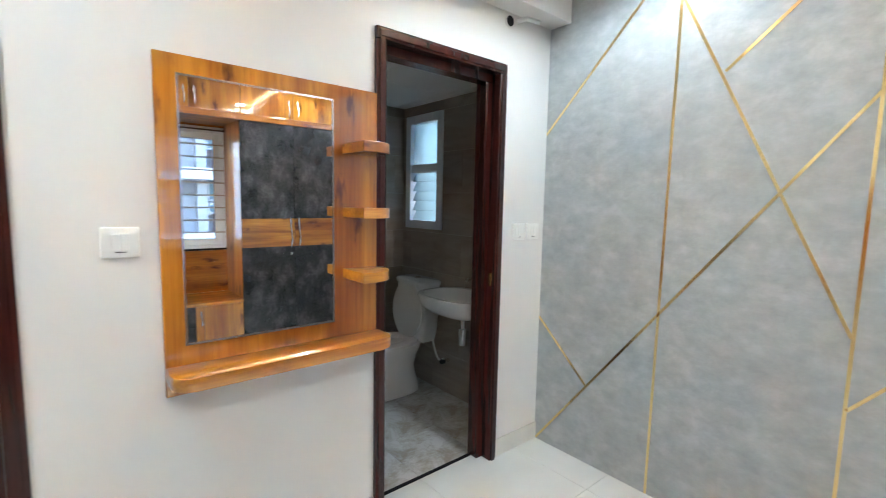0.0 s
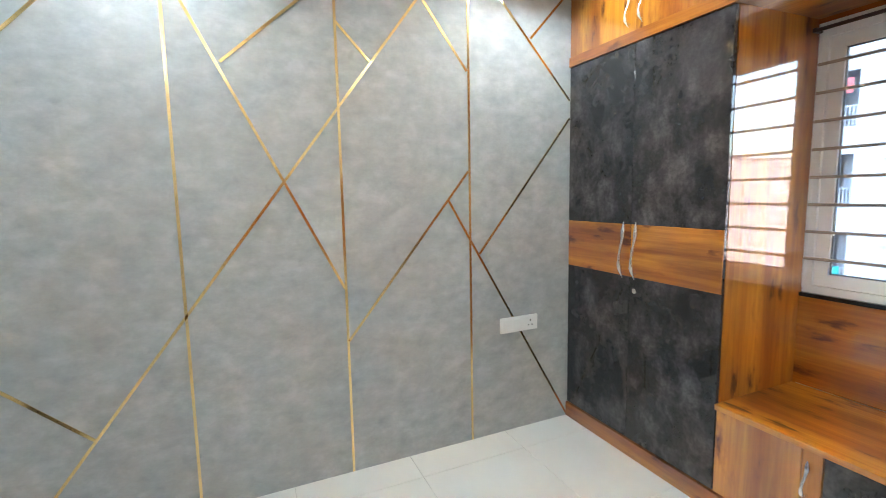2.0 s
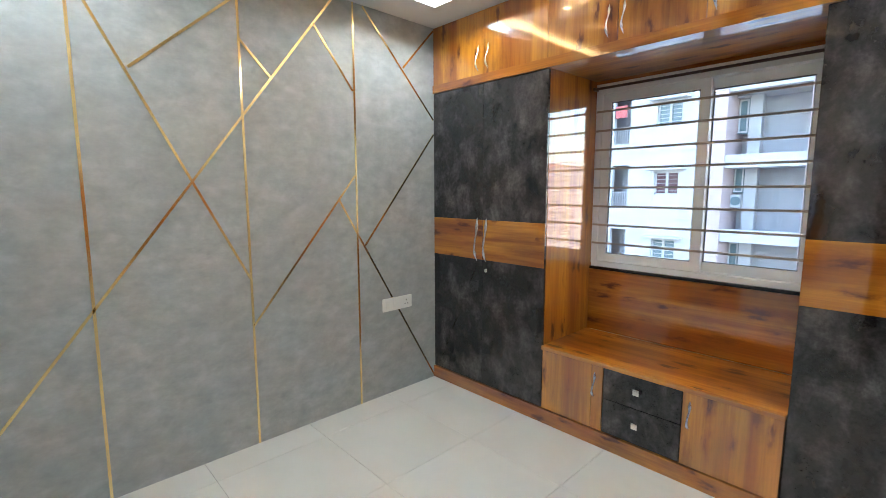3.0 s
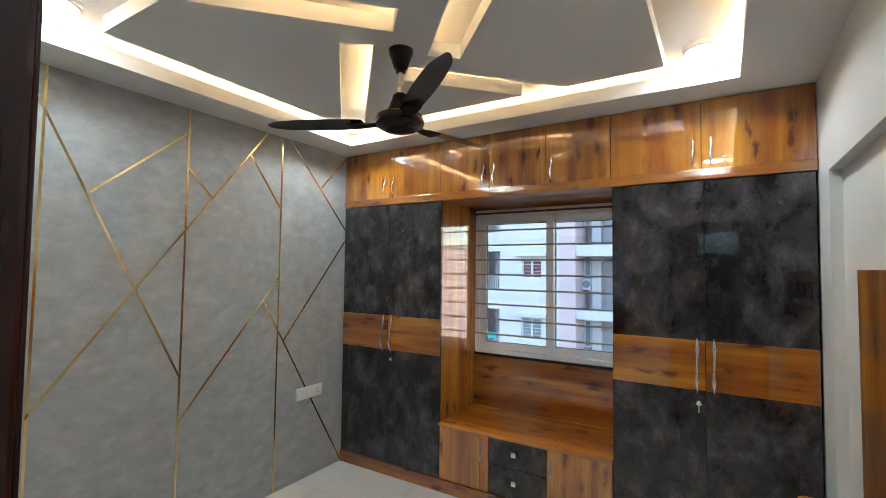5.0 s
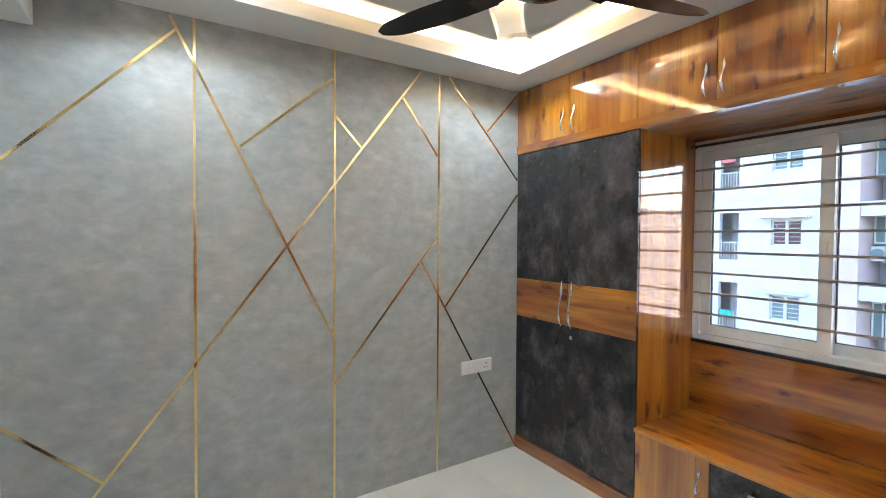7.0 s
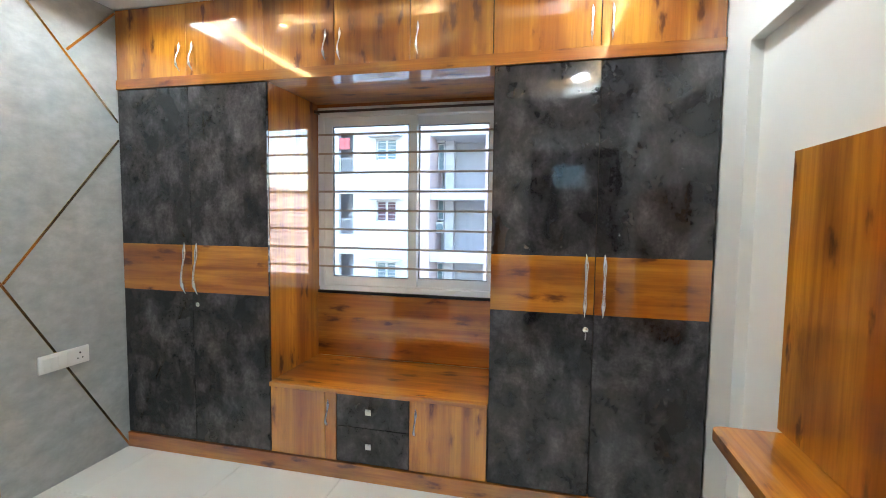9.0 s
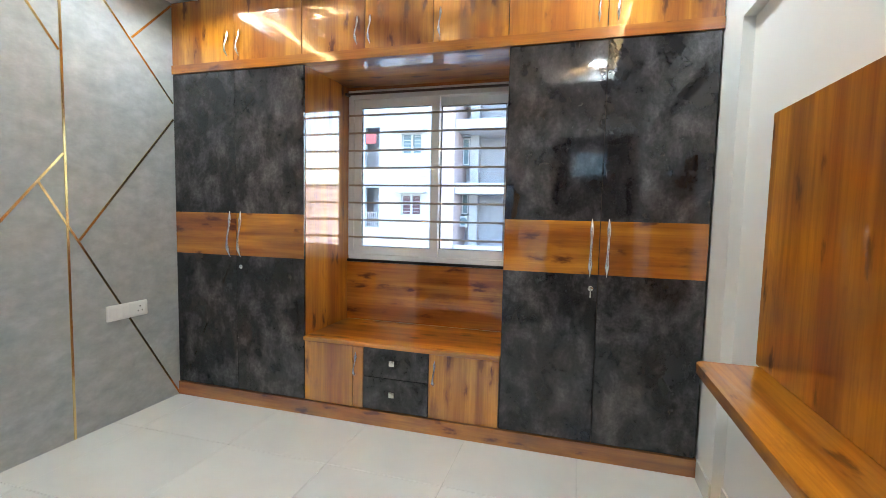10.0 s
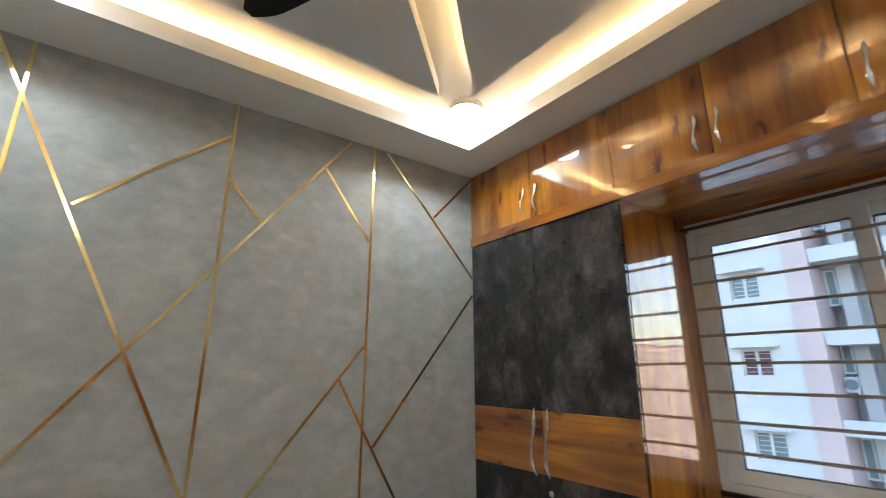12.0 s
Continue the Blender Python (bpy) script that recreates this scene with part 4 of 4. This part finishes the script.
for l, dye, said in ((3.0, CLOTH_RED, "red"), (-3.0, CLOTH_TEAL, "teal")):
    c = thing("hanging_cloth", (9.7, YF - 0.02, SILL + l), said + " cloth hung over a far balcony rail", "cloth", "cloths on far balconies")
    z = SILL + l
    part("cloth", loft_rings([[(x, YF - 0.02 + 0.02 * math.sin(x * 14), zz), (x, YF + 0.0 + 0.02 * math.sin(x * 14), zz)] + [(x, YF + 0.0 + 0.02 * math.sin(x * 14), zz + hh), (x, YF - 0.02 + 0.02 * math.sin(x * 14), zz + hh)] for x, zz, hh in ((9.45 + 0.05 * i, z + (0.55 if l > 0 else -0.2), 0.55 if l > 0 else 0.33) for i in range(12))]), dye, c)


def cooling_unit(z):
    a = thing("air_conditioner", (5.05, YF - 1.3, z), "white outdoor air conditioner unit on the far block", "air conditioner", "outdoor cooling units")
    b = part("casing", box(4.94, 5.32, YF - 1.5, YF - 1.15, z, z + 0.55, 0.02), FACADE, a)
    part("fan_guard", tube([(5.12, YF - 1.16, z + 0.28), (5.12, YF - 1.13, z + 0.28)], 0.19, 20), DARK_PANE, b)
    part("bracket", boxes([(4.95, 4.99, YF - 1.5, YF - 1.15, z - 0.06, z), (5.26, 5.30, YF - 1.5, YF - 1.15, z - 0.06, z)]), STEEL, a)


cooling_unit(0.65)


def service_window(z):
    """Narrow white casement over a dark panel on the recessed wall, with a small hood."""
    y = YF - 1.5
    w = part("service_window", boxes([(4.96, 5.01, y, y + 0.06, z, z + 1.35), (5.25, 5.30, y, y + 0.06, z, z + 1.35), (5.01, 5.25, y, y + 0.06, z, z + 0.06), (5.01, 5.25, y, y + 0.06, z + 1.29, z + 1.35)]), FACADE, block)
    part("pane", box(4.93, 5.32, y - 0.06, y - 0.01, z - 0.05, z + 1.38), DARK_PANE, w)
    part("hood", box(4.90, 5.32, y, y + 0.4, z + 1.40, z + 1.46), FACADE, w)


for l in LEVELS[1:]:
    service_window(0.78 + l if l else 1.30)

low = thing("brick_building", (-32, -50, GZ), "distant low terracotta building", "building")
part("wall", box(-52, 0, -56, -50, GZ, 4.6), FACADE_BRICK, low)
part("roof", box(-52.3, 0.3, -56.3, -49.7, 4.6, 5.0), FACADE, low)
for k in range(12):
    for zz in (-6.0, -2.7, 0.6):
        part("window", box(-50 + 4.2 * k, -48.4 + 4.2 * k, -49.98, -49.90, zz, zz + 1.2), PALE_PANE, low)
low.rotation_euler = (0, 0, radians(-87))
# unseen wall added to block the sun from the bathroom window
setting("shaft_wall", box(9.0, 9.2, -9.0, 6.0, GZ, 7.8), FACADE, "unseen pale wall added to keep sun off the bathroom window")

# ---- pieces: floor tiles, bathroom tiles ----
XJ = [XW - 0.046, -0.416, 0.184, 0.784, 1.384, 1.984, XG]
YJ = [YB, -1.297, -0.698, -0.098, 0.502, 1.102, YN + 0.092]
J = 0.0011
SHARED = {}


def tile(name, w, d, h, x, y, z, material, parent, axis="z"):
    """A tile of size w, d and thickness h; alike tiles share one mesh."""
    key = (name, round(w, 4), round(d, 4), axis, material.name)
    if key not in SHARED:
        size = {"z": (w, d, h), "x": (h, w, d), "y": (w, h, d)}[axis]
        SHARED[key] = mesh_of(name, box(-size[0] / 2, size[0] / 2, -size[1] / 2, size[1] / 2, -size[2] / 2, size[2] / 2, 0.0008, 1), material)
    ob = new(name, SHARED[key])
    ob.parent = parent
    ob.location = Vector((x, y, z)) - ORIGIN[parent]


for x0, x1 in zip(XJ, XJ[1:]):
    for y0, y1 in zip(YJ, YJ[1:]):
        tile("tile", x1 - x0 - 2 * J, y1 - y0 - 2 * J, 0.008, (x0 + x1) / 2, (y0 + y1) / 2, -0.004, TILE, floor)
for x0, x1 in ((XW - 0.3, -0.66), (-0.66, -0.06), (-0.06, 0.62)):
    for y0 in (YN + 0.106, YN + 0.706, YN + 1.306):
        tile("tile", x1 - x0 - 2 * J, 0.6 - 2 * J, 0.008, (x0 + x1) / 2, y0 + 0.3, -0.004, TILE, floor)
for x0, x1 in ((BX0, 1.40), (1.40, 1.80), (1.80, BX1)):
    for y0, y1 in ((YN + 0.113, 2.10), (2.10, 2.55), (2.55, BY1)):
        tile("tile", x1 - x0 - 2 * J, y1 - y0 - 2 * J, 0.008, (x0 + x1) / 2, (y0 + y1) / 2, -0.014, MARBLE, bath_floor)


def cut(r, h):
    """What is left of the rectangle r = (a0, a1, b0, b1) outside h."""
    a0, a1, b0, b1 = r
    if h[1] <= a0 or h[0] >= a1 or h[3] <= b0 or h[2] >= b1:
        return [r]
    out = []
    if a0 < h[0]:
        out.append((a0, h[0], b0, b1))
    if a1 > h[1]:
        out.append((h[1], a1, b0, b1))
    m0, m1 = max(a0, h[0]), min(a1, h[1])
    if b0 < h[2]:
        out.append((m0, m1, b0, h[2]))
    if b1 > h[3]:
        out.append((m0, m1, h[3], b1))
    return out


bath_east = bpy.data.objects["bath_wall_east"]
bath_north = bpy.data.objects["bath_wall_north"]
for k in range(8):
    z0, z1 = 0.3 * k - 0.01, min(0.3 * k + 0.29, BZ)
    edges = [BY0, BY0 + 0.3 * (1 + k % 2), BY0 + 0.3 * (1 + k % 2) + 0.6, BY1]
    for y0, y1 in zip(edges, edges[1:]):
        for a0, a1, b0, b1 in cut((y0, y1, z0, z1), (QY0 - 0.002, QY1 + 0.002, QZ0 - 0.002, QZ1 + 0.002)):
            if a1 - a0 > 0.01 and b1 - b0 > 0.01:
                tile("wall_tile", a1 - a0 - 0.002, b1 - b0 - 0.002, 0.008, BX1 - 0.002, (a0 + a1) / 2, (b0 + b1) / 2, BATH_TILE, bath_east, "x")
    edges = [BX0, BX0 + 0.3 * (1 + k % 2), BX0 + 0.3 * (1 + k % 2) + 0.6, BX1 - 0.007]
    for x0, x1 in zip(edges, edges[1:]):
        if x1 - x0 > 0.02:
            tile("wall_tile", x1 - x0 - 0.002, z1 - z0 - 0.002, 0.008, (x0 + x1) / 2, BY1 - 0.002, (z0 + z1) / 2, BATH_TILE, bath_north, "y")
